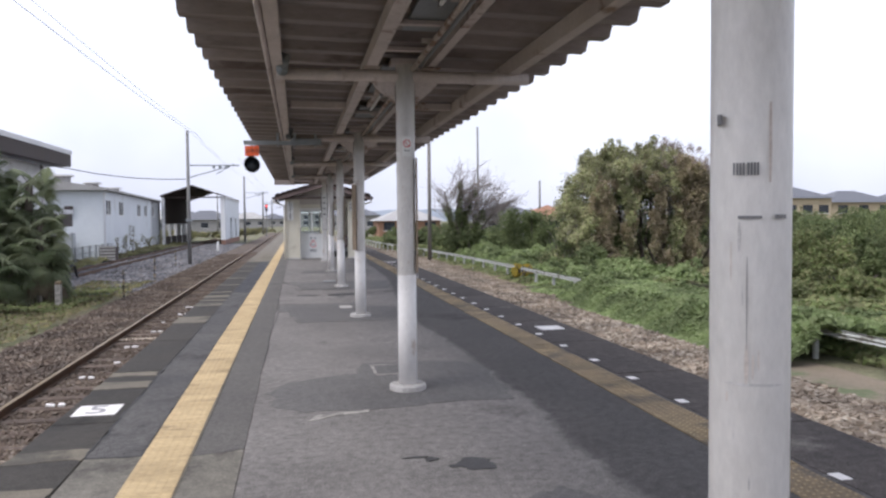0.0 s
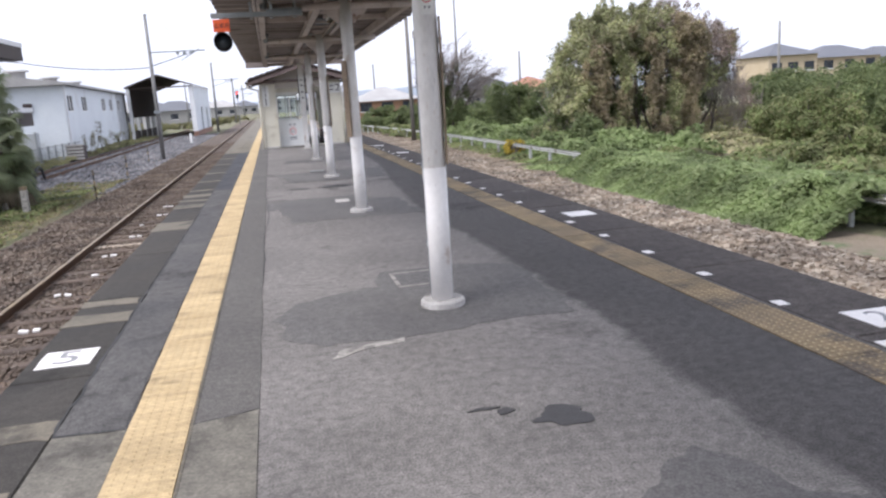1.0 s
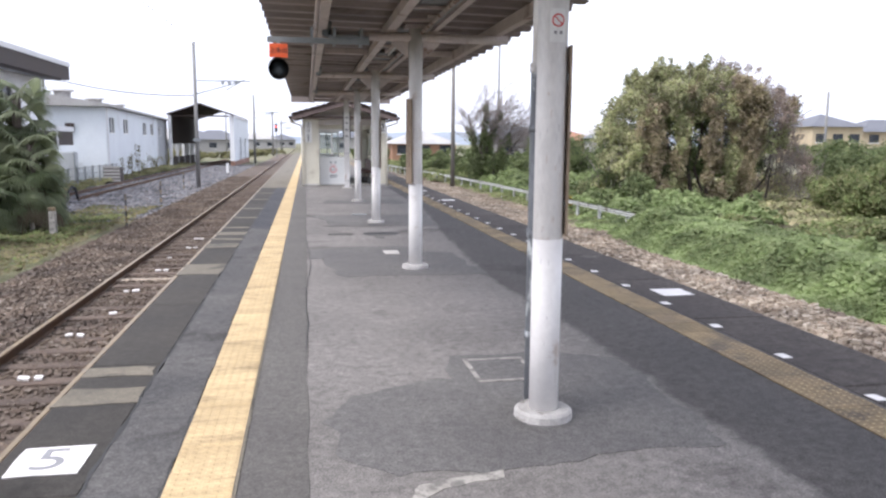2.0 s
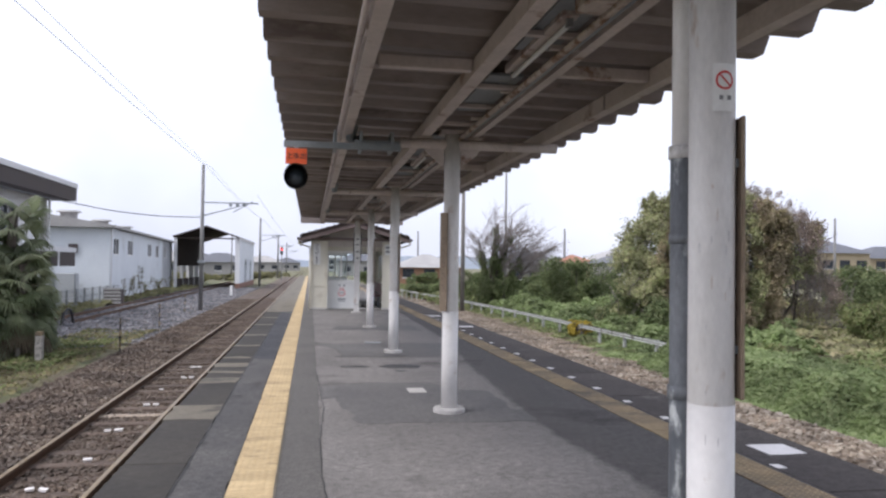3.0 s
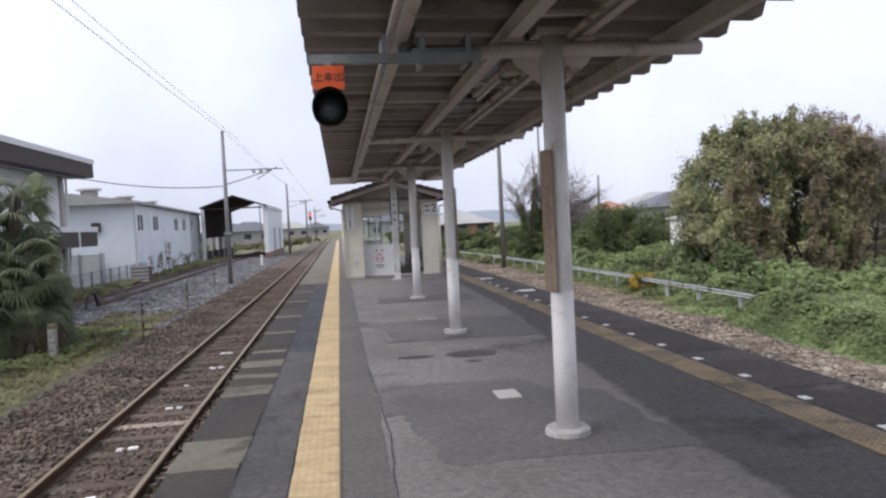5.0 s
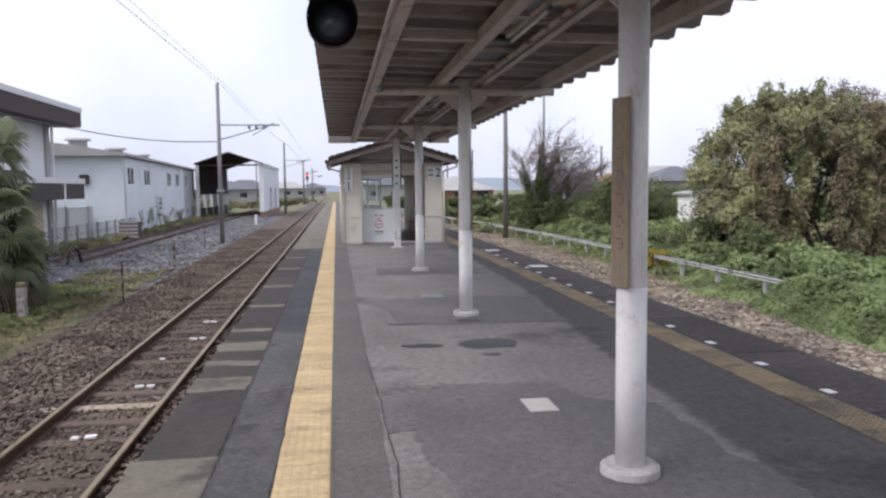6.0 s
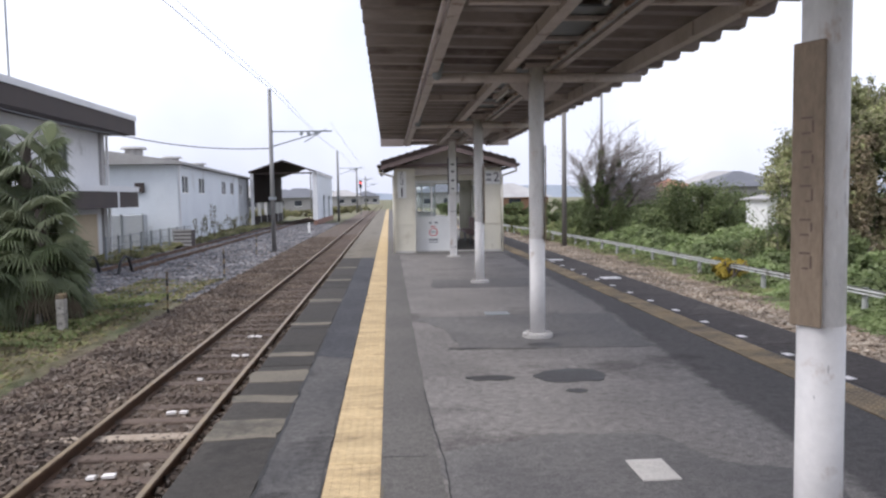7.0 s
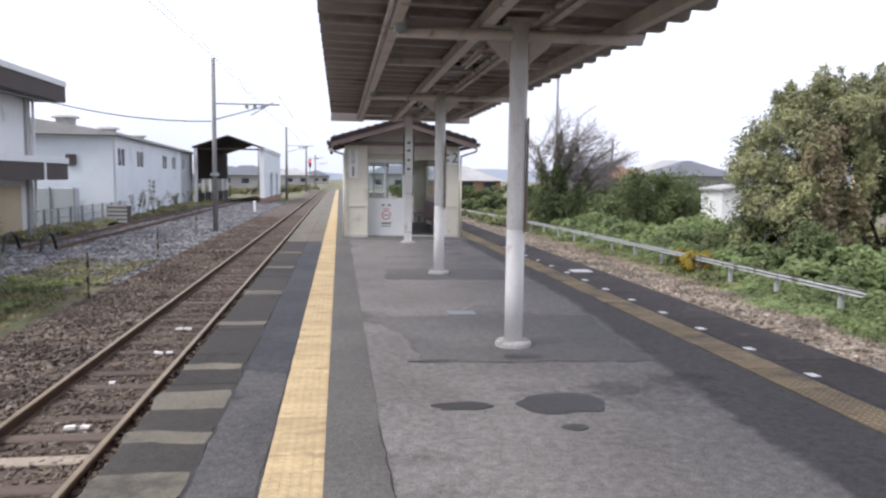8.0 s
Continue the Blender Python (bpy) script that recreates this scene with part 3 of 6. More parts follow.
# utility covers
bm = bmesh.new()
for a, b, c, d in ((-0.23, 0.2, 7.25, 7.28), (-0.23, 0.2, 7.73, 7.76), (-0.23, -0.2, 7.28, 7.73), (0.17, 0.2, 7.28, 7.73)):
    box(bm, a, b, c, d, -0.03, 0.008)
cover = part("cover_frame", bm, CEMENT, thing("access_cover", "square concrete-framed cover sunk in the asphalt", "cover"), "pale frame")
bm = bmesh.new()
box(bm, -0.2, 0.17, 7.28, 7.73, -0.03, 0.006)
part("lid", bm, PATCH, cover.parent)
bm = bmesh.new()
box(bm, -0.255, -0.045, 12.92, 13.23, -0.02, 0.012, 0.003)
tagged(part("pale_hatch", bm, CONCRETE), "small pale rectangular hatch in the asphalt", "cover")
bm = bmesh.new()
box(bm, -0.36, -0.05, 18.6, 18.85, -0.02, 0.008, 0.003)
tagged(part("drain_cover", bm, GALV), "greenish grey flat drain cover", "cover")

# ---- canopy ----
COLS = [1.46, 6.61, 11.74, 17.06, 22.26]
canopy = thing("platform_canopy", "cream steel platform canopy with a folded metal roof", "canopy", (0, 0, 0))
PITCH, RY0, RY1, RXL, RXR, RLO, RHI = 0.49, -1.2, 28.3, -1.76, 1.5, 2.93, 3.035
prof = []
y = RY0
while y < RY1:
    for dy, z in ((0.0, RLO), (0.13, RLO), (0.2, RHI), (0.42, RHI)):
        if y + dy <= RY1:
            prof.append((y + dy, z))
    y += PITCH
verts, faces = [], []
for k, (yy, z) in enumerate(prof):
    verts += [(RXL, yy, z + 0.06), (RXR, yy, z), (RXL, yy, z + 0.066), (RXR, yy, z + 0.006)]
    if k:
        a, b = 4 * (k - 1), 4 * k
        faces += [(a, b, b + 1, a + 1), (a + 2, a + 3, b + 3, b + 2), (a, a + 2, b + 2, b), (a + 1, b + 1, b + 3, a + 3)]
raw("roof_sheet", verts, faces, ROOF, canopy, "grey-brown folded metal sheeting")
bm = bmesh.new()
box(bm, RXL, -1.0, RY1, RY1 + 0.02, RLO - 0.12, RHI + 0.05)
part("end_trim", bm, ROOF, canopy)
bm = bmesh.new()
box(bm, -1.0, 0.9, RY1 + 0.003, RY1 + 0.017, RLO - 0.06, RHI + 0.05)
part("end_trim", bm, ROOF, canopy)
bm = bmesh.new()
box(bm, 0.9, RXR, RY1, RY1 + 0.02, RLO - 0.12, RHI + 0.05)
part("end_trim", bm, ROOF, canopy)


def channel(x, w, y0, y1, z0, z1):
    """A C-shaped purlin."""
    b = bmesh.new()
    a, c, k = x - w / 2, x + w / 2, 0.012
    q = [(a, z0), (c, z0), (c, z0 + k), (a + k, z0 + k), (a + k, z1 - k), (c, z1 - k), (c, z1), (a, z1)]
    rings = [[b.verts.new((u, yy, v)) for u, v in q] for yy in (y0, y1)]
    for i in range(8):
        j = (i + 1) % 8
        b.faces.new((rings[0][i], rings[0][j], rings[1][j], rings[1][i]))
    b.faces.new(rings[0][::-1])
    b.faces.new(rings[1])
    return b


for x, w, zb in ((-1.09, 0.09, 2.8), (-0.3, 0.1, 2.82), (0.22, 0.07, 2.83), (0.98, 0.09, 2.8)):
    for a, b in zip([RY0] + COLS[1:], COLS[1:] + [28.2]):
        part("purlin", channel(x, w, a + 0.003, b - 0.003, zb, 2.93), STEEL, canopy)
        for f in (0.33, 0.66):
            if abs(x) > 0.9:
                bm = bmesh.new()
                yy = a + (b - a) * f
                box(bm, x - w / 2 - 0.012, x - w / 2 - 0.001, yy - 0.06, yy + 0.06, zb + 0.005, 2.92)
                part("splice_plate", bm, STEEL, canopy)
for k, yc in enumerate(COLS):
    col = bmesh.new()
    tube(col, (0, yc, 0.03), (0, yc, 2.86), 0.081, n=28)
    col = part("column", col, COLUMN, canopy, "white painted round steel column, scuffed", True)
    bm = bmesh.new()
    if k:
        tube(bm, (0, yc, 0.055), (0, yc, 1.0 + 0.02 * k), 0.0822, n=28)
        part("repainted_base", bm, COLUMN_LOW, col, "fresher white paint on the lower column", True)
    bm = bmesh.new()
    tube(bm, (0, yc, -0.01), (0, yc, 0.042), 0.166, 0.163, n=18)
    tube(bm, (0, yc, 0.042), (0, yc, 0.056), 0.163, 0.148, n=18)
    part("footing", bm, FOOT, col, "round worn concrete footing")
    bm = bmesh.new()
    tube(bm, (-1.1, yc, 2.762), (1.12, yc, 2.762), 0.052, n=16)
    part("cross_beam", bm, STEEL, canopy, "round cream steel cross beam", True)
    for s in (-1, 1):
        bm = bmesh.new()
        v = [bm.verts.new(p) for yy in (yc - 0.008, yc + 0.008) for p in ((s * 0.09, yy, 2.52), (s * 0.09, yy, 2.72), (s * 0.3, yy, 2.72), (s * 0.26, yy, 2.66))]
        bm.faces.new(v[:4])
        bm.faces.new(v[4:][::-1])
        for i in range(4):
            bm.faces.new((v[i], v[(i + 1) % 4], v[4 + (i + 1) % 4], v[4 + i]))
        part("gusset", bm, STEEL, canopy)
    bm = bmesh.new()
    box(bm, -0.13, 0.13, yc - 0.1, yc + 0.1, 2.86, 2.9)
    part("cap_plate", bm, STEEL, canopy)
    for x in (-0.55, 0.6):
        bm = bmesh.new()
        tube(bm, (x, yc, 2.762), (x + 0.03, yc, 2.762), 0.058, n=16)
        part("clamp", bm, STEEL, canopy)
for k in range(6):
    ym = 1.34 + 2.6 + 5.2 * (k - 1)
    for x0, x1 in ((-1.0, -0.36), (0.26, 0.93)):
        bm = bmesh.new()
        box(bm, x0, x1, ym - 0.035, ym + 0.035, 2.84, 2.92, 0.005)
        part("cross_strut", bm, STEEL, canopy)
for k in range(5):
    y0 = COLS[k]
    y1 = COLS[k + 1] if k < 4 else 27.8
    for f0, f1 in ((0.06, 0.42), (0.55, 0.8)):
        bm = bmesh.new()
        box(bm, -0.16, 0.1, y0 + (y1 - y0) * f0, y0 + (y1 - y0) * f1, 2.905, 2.925)
        part("cable_tray", bm, GALV, canopy, "grey cable tray between the middle purlins")
    for f in (0.12, 0.34, 0.6, 0.74, 0.9):
        bm = bmesh.new()
        yy = y0 + (y1 - y0) * f
        box(bm, -0.24, 0.14, yy - 0.025, yy + 0.025, 2.865, 2.9, 0.004)
        part("spacer", bm, STEEL, canopy)
    bm = bmesh.new()
    yy = y0 + (y1 - y0) * 0.2
    box(bm, -0.12, 0.03, yy - 0.11, yy + 0.11, 2.8, 2.9, 0.008)
    part("junction_box", bm, RUSTY, canopy, "rust-stained junction box")
# slanting braces between the middle purlins and the conduit tray
for k, yc in enumerate(COLS):
    bm = bmesh.new()
    tube(bm, (0.05, yc + 0.15, 2.8), (0.05, yc + 5.0, 2.8), 0.022, n=8)
    part("conduit", bm, RUSTY, canopy, "rusty conduit under the roof", True)
    bm = bmesh.new()
    tube(bm, (0.12, yc + 0.1, 2.83), (0.12, yc + 5.05, 2.83), 0.016, n=8)
    part("conduit", bm, GALV, canopy, "thin grey conduit", True)
    for f in (0.9, 1.9, 3.1, 4.2):
        bm = bmesh.new()
        box(bm, 0.0, 0.19, yc + f, yc + f + 0.04, 2.845, 2.875, 0.003)
        part("saddle", bm, STEEL, canopy)
    for x in (-0.3, 0.22):
        bm = bmesh.new()
        box(bm, x - 0.075, x + 0.075, yc - 0.14, yc + 0.14, 2.812, 2.819)
        part("bearing_plate", bm, RUSTY, canopy, "rust-streaked bearing plate")
bm = bmesh.new()
tube(bm, (0, 6.82, 0), (0, 6.82, 1.95), 0.05, n=16)
tube(bm, (0, 6.82, 1.6), (0, 6.82, 1.64), 0.055, n=16)
pipe = part("downpipe", bm, PIPE, canopy, "dark grey downpipe with worn paint", True)
for z in (1.93, 1.0, 0.4):
    bm = bmesh.new()
    tube(bm, (0, 6.82, z), (0, 6.82, z + 0.05), 0.0575, n=16)
    part("coupling", bm, SCUFF if z > 1.5 else PIPE, pipe, "", True)
bm = bmesh.new()
tube(bm, (0, 6.82, 1.98), (0, 6.82, 2.9), 0.045, n=16)
part("downpipe", bm, COLUMN, canopy, "", True)
for yc in COLS:
    bm = bmesh.new()
    tube(bm, (-1.05, yc - 0.12, 2.78), (-1.05, yc + 0.12, 2.78), 0.05, n=12)
    tube(bm, (-1.05, yc - 0.12, 2.78), (-1.02, yc - 0.12, 2.9), 0.045, n=12)
    part("gutter_outlet", bm, GALV, canopy, "", True)


def lamp_fitting(y):
    t = thing("strip_lamp", "unlit fluorescent strip lamp under the roof", "lamp", (-0.05, y, 2.87), group="lamps under the canopy")
    b = bmesh.new()
    box(b, -0.05, 0.05, -0.62, 0.62, 0.0, 0.06, 0.008)
    part("housing", b, STEEL, t)
    b = bmesh.new()
    tube(b, (0, -0.58, -0.03), (0, 0.58, -0.03), 0.016, n=10)
    part("tube", b, GREY_WALL, t, "", True)
    for s in (-0.59, 0.59):
        b = bmesh.new()
        box(b, -0.018, 0.018, s - 0.015, s + 0.015, -0.05, 0.0)
        part("socket", b, GREY_INK, t)
    return t


lamp0 = lamp_fitting(COLS[0] + 2.6)
for yc in COLS[1:]:
    copy_thing(lamp0, pose(-0.05, yc + 2.0, 2.87))


def text(body, size, material, parent, m, name="lettering"):
    cu = bpy.data.curves.new(name, "FONT")
    cu.body, cu.size, cu.extrude = body, size, 0.0008
    cu.align_x, cu.align_y = "CENTER", "CENTER"
    cu.materials.append(material)
    ob = new(name, cu)
    ob.parent = parent
    ob.matrix_basis = m
    return ob


def bars(parent, rows, material, y, name="lettering_bar"):
    """Unreadable writing: bars x0, x1, z0, z1 on a face that looks along -y."""
    for x0, x1, z0, z1 in rows:
        b = bmesh.new()
        box(b, x0, x1, y - 0.0015, y, z0, z1)
        part(name, b, material, parent)


# name boards on the columns, each turned away from the column's axis
def name_board(yc, side, turn):
    t = thing("name_board", "faded brown vertical name board strapped to a column", "sign", (0, yc, 0), side * turn, group="column name boards")
    b = bmesh.new()
    box(b, -0.062, 0.062, -0.1, -0.086, 1.04, 2.05, 0.004)
    part("panel", b, BOARD, t)
    for z in (1.2, 1.87):
        b = bmesh.new()
        box(b, -0.03, 0.03, -0.086, -0.07, z, z + 0.03)
        part("bracket", b, GALV, t)
    for i, z in enumerate((1.78, 1.66, 1.54, 1.42, 1.3)):
        bars(t, [(-0.024, 0.02, z, z + 0.007), (0.018, 0.025, z - 0.05 + 0.012 * (i % 2), z - 0.006), (-0.022 + 0.01 * (i % 3), 0.012, z - 0.054, z - 0.047)], BOARD_INK, -0.1)
    return t


name_board(COLS[1], 1, 79)
name_board(COLS[2], -1, 64)
name_board(COLS[3], 1, 79)
name_board(COLS[4], 1, 79)

# notices on the columns
def column_notice(yc):
    t = thing("no_smoking_sticker", "small white no smoking notice with a red ring", "sign", (0, yc, 0))
    b = bmesh.new()
    tube_pts = [(math.sin(a) * 0.086, -math.cos(a) * 0.086) for a in np.linspace(-0.5, 0.5, 9)]
    lo = [b.verts.new((x, y, 2.06)) for x, y in tube_pts]
    hi = [b.verts.new((x, y, 2.23)) for x, y in tube_pts]
    for i in range(8):
        b.faces.new((lo[i], lo[i + 1], hi[i + 1], hi[i]))
    part("backing", b, SIGN_WHITE, t)

    def arc(z, r, a0, a1, w, n=24):
        bb = bmesh.new()
        prev = None
        for i in range(n + 1):
            a = a0 + (a1 - a0) * i / n
            now = []
            for rr in (r - w, r + w):
                u, v = rr * math.cos(a), rr * math.sin(a)
                now.append(bb.verts.new((math.sin(u / 0.086) * 0.0875, -math.cos(u / 0.086) * 0.0875, z + v)))
            if prev:
                bb.faces.new((prev[0], now[0], now[1], prev[1]))
            prev = now
        return bb
    part("ring", arc(2.17, 0.03, 0, 2 * math.pi, 0.004), RED, t)
    bm2 = bmesh.new()
    box(bm2, -0.03, 0.03, -0.0885, -0.0875, 2.167, 2.173)
    bmesh.ops.rotate(bm2, verts=bm2.verts, cent=(0, -0.088, 2.17), matrix=Matrix.Rotation(0.78, 3, "Y"))
    part("stroke", bm2, RED, t)
    bm2 = bmesh.new()
    for x in (-0.022, 0.008):
        box(bm2, x, x + 0.014, -0.0885, -0.0875, 2.1, 2.116)
    part("lettering_bar", bm2, GREY_INK, t)
    return t


column_notice(COLS[1])
t = thing("column_label", "small grey stencilled label on the scuffed column", "sign", (0, COLS[0], 0), -32)
for x0, x1, z0, z1 in ((-0.035, -0.012, 1.595, 1.62), (-0.008, 0.015, 1.595, 1.62)):
    for i in range(4):
        b = bmesh.new()
        box(b, x0 + i * 0.006, x0 + i * 0.006 + 0.004, -0.0865, -0.0825, z0, z1)
        part("lettering_bar", b, GREY_INK, t)
for x0, x1, z0, z1 in ((-0.025, 0.02, 1.507, 1.513), (0.045, 0.065, 1.507, 1.515), (-0.066, -0.056, 1.7, 1.72)):
    b = bmesh.new()
    box(b, x0, x1, -0.079 - 0.0075 * (1 - (x0 + x1) ** 2 * 110), -0.05, z0, z1)
    part("lettering_bar", b, GREY_INK, t)

# scuffs and rub marks on the columns
def scuff(yc, a0, a1, z0, z1, material, name="scuff_mark"):
    """A thin patch bent round a column; angles in degrees, 0 faces along the platform."""
    b = bmesh.new()
    n = 7
    rows = []
    for j in range(n):
        z = z0 + (z1 - z0) * j / (n - 1)
        w = noise.noise(Vector((z * 9, a0, yc))) * 0.25
        ends = [a0 + (a1 - a0) * (0.5 + (f - 0.5) * (0.35 + 0.65 * math.sin(math.pi * (j + 0.5) / n) + w)) for f in np.linspace(0, 1, 6)]
        r = 0.0832
        rows.append([b.verts.new((math.sin(radians(a)) * r, yc - math.cos(radians(a)) * r, z)) for a in ends])
    for p, q in zip(rows, rows[1:]):
        for i in range(5):
            b.faces.new((p[i], p[i + 1], q[i + 1], q[i]))
    return part(name, b, material, canopy)


for a0, a1, z0, z1, m in ((-38, -36, 1.24, 1.43, GREY_MARK), (-40, -34, 1.17, 1.25, RUB), (-72, 20, 1.166, 1.171, SCUFF), (-50, -46, 1.44, 1.5, SCUFF),
                          (-9, -5, 1.58, 1.74, RUB), (-60, -58, 1.38, 1.46, RUB), (-44, -42, 1.33, 1.37, SCUFF), (-30, -27, 1.18, 1.23, RUB), (-66, -62, 1.13, 1.15, RUB),
                          (-22, -20, 1.2, 1.24, RUB), (-34, -31, 0.95, 0.98, SCUFF), (-30, -27.5, 0.84, 0.87, RUB), (-55, -53, 1.05, 1.07, SCUFF)):
    scuff(COLS[0], a0, a1, z0, z1, m)
for yc, seed in ((COLS[1], 2), (COLS[2], 4), (COLS[3], 5)):
    rs = random.Random(seed)
    for k in range(14):
        a, z = rs.uniform(-65, 30), rs.uniform(1.04, 1.8)
        scuff(yc, a, a + rs.uniform(2, 7), z, z + rs.uniform(0.012, 0.05), rs.choice((RUB, RUB, SCUFF)))
    for k in range(5):
        a, z = rs.uniform(-60, 5), rs.uniform(0.2, 0.95)
        scuff(yc, a, a + rs.uniform(1.5, 4), z, z + rs.uniform(0.01, 0.04), SCUFF)
bm = bmesh.new()
tube(bm, (-1.17, RY0, 2.84), (-1.17, 28.0, 2.84), 0.02, n=8)
part("conduit", bm, STEEL, canopy, "thin conduit along the outer purlin", True)

# departure signal hung from the canopy
sg = thing("departure_signal", "black hooded repeater lamp below an orange sign on a grey arm", "signal", (-1.58, 11.32, 0.02))
bm = bmesh.new()
box(bm, -0.12, 1.0, 0.06, 0.11, 2.6, 2.66)
box(bm, 0.55, 1.0, 0.11, 0.33, 2.66, 2.7)
part("arm", bm, GALV, sg, "grey steel arm")
for x in (0.35, 0.6, 0.9):
    bm = bmesh.new()
    box(bm, x, x + 0.03, 0.055, 0.36, 2.6, 2.78)
    part("hanger", bm, GALV, sg)
bm = bmesh.new()
box(bm, -0.1, 0.1, 0.02, 0.04, 2.43, 2.58, 0.003)
plate = part("sign_plate", bm, ORANGE, sg, "orange enamel plate")
text("\u4e0a\u672c\u51fa", 0.066, INK, plate, pose(0, 0.018, 2.505, 90))
bm = bmesh.new()
tube(bm, (0, 0.0, 2.305), (0, 0.06, 2.305), 0.112, n=28)
part("backplate", bm, BLACK, sg, "", True)
bm = bmesh.new()
for i in range(28):
    a0, a1 = 2 * math.pi * i / 28, 2 * math.pi * (i + 1) / 28
    d0, d1 = 0.02 + 0.1 * max(0, math.sin(a0) + 0.4), 0.02 + 0.1 * max(0, math.sin(a1) + 0.4)
    q = [(math.cos(a0), math.sin(a0), 0), (math.cos(a1), math.sin(a1), 0), (math.cos(a1), math.sin(a1), d1), (math.cos(a0), math.sin(a0), d0)]
    for r in (0.105, 0.112):
        bm.faces.new([bm.verts.new((r * x, -d, 2.305 + r * z)) for x, z, d in q])
part("hood", bm, BLACK, sg)
bm = bmesh.new()
tube(bm, (0, -0.012, 2.305), (0, 0.0, 2.305), 0.068, n=24)
part("lens", bm, LENS, sg, "dark unlit lens", True)
bm = bmesh.new()
box(bm, -0.02, 0.02, 0.03, 0.09, 2.4, 2.62)
part("stem", bm, GALV, sg)

# ---- tracks ----
def track(name, label, xa, xb, y0, y1, seed, pale=(), lift=0.0):
    tr = thing(name, label, "railway track", (0, 0, 0))
    rng = random.Random(seed)
    for x in (xa, xb):
        b = bmesh.new()
        box(b, x - 0.06, x + 0.06, y0, y1, -1.085, -1.072)
        box(b, x - 0.012, x + 0.012, y0, y1, -1.072, -0.99 + lift)
        box(b, x - 0.034, x + 0.034, y0, y1, -0.99 + lift, -0.957 + lift)
        r = part("rail", b, RUST, tr, "rusty rail")
        b = bmesh.new()
        box(b, x - 0.026, x + 0.026, y0, y1, -0.957 + lift, -0.95 + lift)
        part("running_surface", b, RUST if lift else RAIL_TOP, r, "worn rail head")
    b = bmesh.new()
    c = (xa + xb) / 2
    box(b, -1.05, 1.05, -0.1, 0.1, -1.25, -1.07, 0.012)
    first = part("sleeper", b, SLEEPER, tr)
    first.matrix_basis = pose(c, y0 + 0.3, 0)
    k = 1
    y = y0 + 0.3
    while y < min(y1, y0 + 75) - 0.7:
        y += 0.62
        s = share("sleeper", first.data, tr, pose(c + rng.uniform(-0.03, 0.03), y + rng.uniform(-0.03, 0.03), rng.uniform(-0.015, 0.012), 0, 0, rng.uniform(-1.2, 1.2)))
        if any(abs(y - p) < 0.31 for p in pale):
            s.data = s.data.copy()
            s.data.materials[0] = SLEEPER_PALE
            s.name = "pale_sleeper"
    return tr


track("railway_track", "rusty single track on brown ballast beside the platform", -3.72, -4.85, -12, 300, 3, (17.4, 7.9, 8.5, 6.0))
track("siding_track", "rusty siding track that ends at bent rail stops", -10.95, -12.1, 37.2, 110, 5, (), 0.05)
for x in (-10.95, -12.1):
    t = thing("rail_stop", "black rail end bent upright as a stop", "rail stop", (x, 37.0, 0), group="rail stops")
    b = bmesh.new()
    prev = Vector((0, 0.25, -1.02))
    for p in ((0, 0.05, -0.95), (0, -0.08, -0.7), (-0.02, -0.18, -0.5), (-0.08, -0.35, -0.42), (-0.16, -0.6, -0.6), (-0.2, -0.8, -1.12)):
        tube(b, prev, p, 0.055, n=8)
        prev = Vector(p)
    part("bent_rail", b, BLACK, t)

# ---- edge slabs, tactile paving and painted marks ----
rng = random.Random(5)
pale = [(4.35, 0.45), (5.2, 0.24), (7.35, 0.3), (7.85, 0.2), (12.0, 0.75), (14.1, 0.42), (14.85, 0.2), (15.6, 0.42), (16.5, 0.18), (18.3, 0.2), (20.4, 0.3), (23.2, 0.25), (25.7, 0.25)]
y = PY0
while y < 28.3:
    b = bmesh.new()
    box(b, -2.78, -2.305, y + 0.004, y + 1.996, -0.22, 0.002, 0.012)
    part("edge_slab", b, EDGE, platform)
    y += 2.0
for y, w in pale:
    b = bmesh.new()
    sheet(b, rough_outline([(-2.772, y - w / 2), (-2.31, y - w / 2), (-2.31, y + w / 2), (-2.772, y + w / 2)], 0.07, 0.03, y), -0.01, 0.0055)
    part("pale_patch", b, EDGE_LIGHT, platform, "pale dry concrete patch")
b = bmesh.new()
box(b, -2.79, -2.305, 28.3, PY1, -0.22, 0.004)
part("edge_kerb", b, EDGE_LIGHT, platform)
y = PY0
while y < 60:
    b = bmesh.new()
    box(b, 2.062, 2.78, y + 0.004, y + 1.896, -0.22, 0.002, 0.012)
    part("edge_slab", b, EDGE_RIGHT, platform)
    y += 1.9
b = bmesh.new()
box(b, 2.062, 2.78, 60, PY1, -0.22, 0.002)
part("edge_kerb", b, EDGE_LIGHT, platform)


def tactile(w, material, rows=6):
    b = bmesh.new()
    box(b, -w / 2, w / 2, -0.149, 0.149, -0.03, 0.004)
    for i in range(rows):
        for j in range(rows):
            x, y = -w / 2 + w * (i + 0.5) / rows, -0.149 + 0.298 * (j + 0.5) / rows
            r0, r1 = 0.016, 0.009
            lo = [b.verts.new((x + r0 * u, y + r0 * v, 0.004)) for u, v in ((-1, -1), (1, -1), (1, 1), (-1, 1))]
            hi = [b.verts.new((x + r1 * u, y + r1 * v, 0.0072)) for u, v in ((-1, -1), (1, -1), (1, 1), (-1, 1))]
            b.faces.new(hi).material_index = 1
            for k in range(4):
                b.faces.new((lo[k], lo[(k + 1) % 4], hi[(k + 1) % 4], hi[k]))
    tile = part("tactile_tile", b, material, platform)
    tile.data.materials.append(YELLOW_BUMP if material == YELLOW_OLD else material)
    return tile


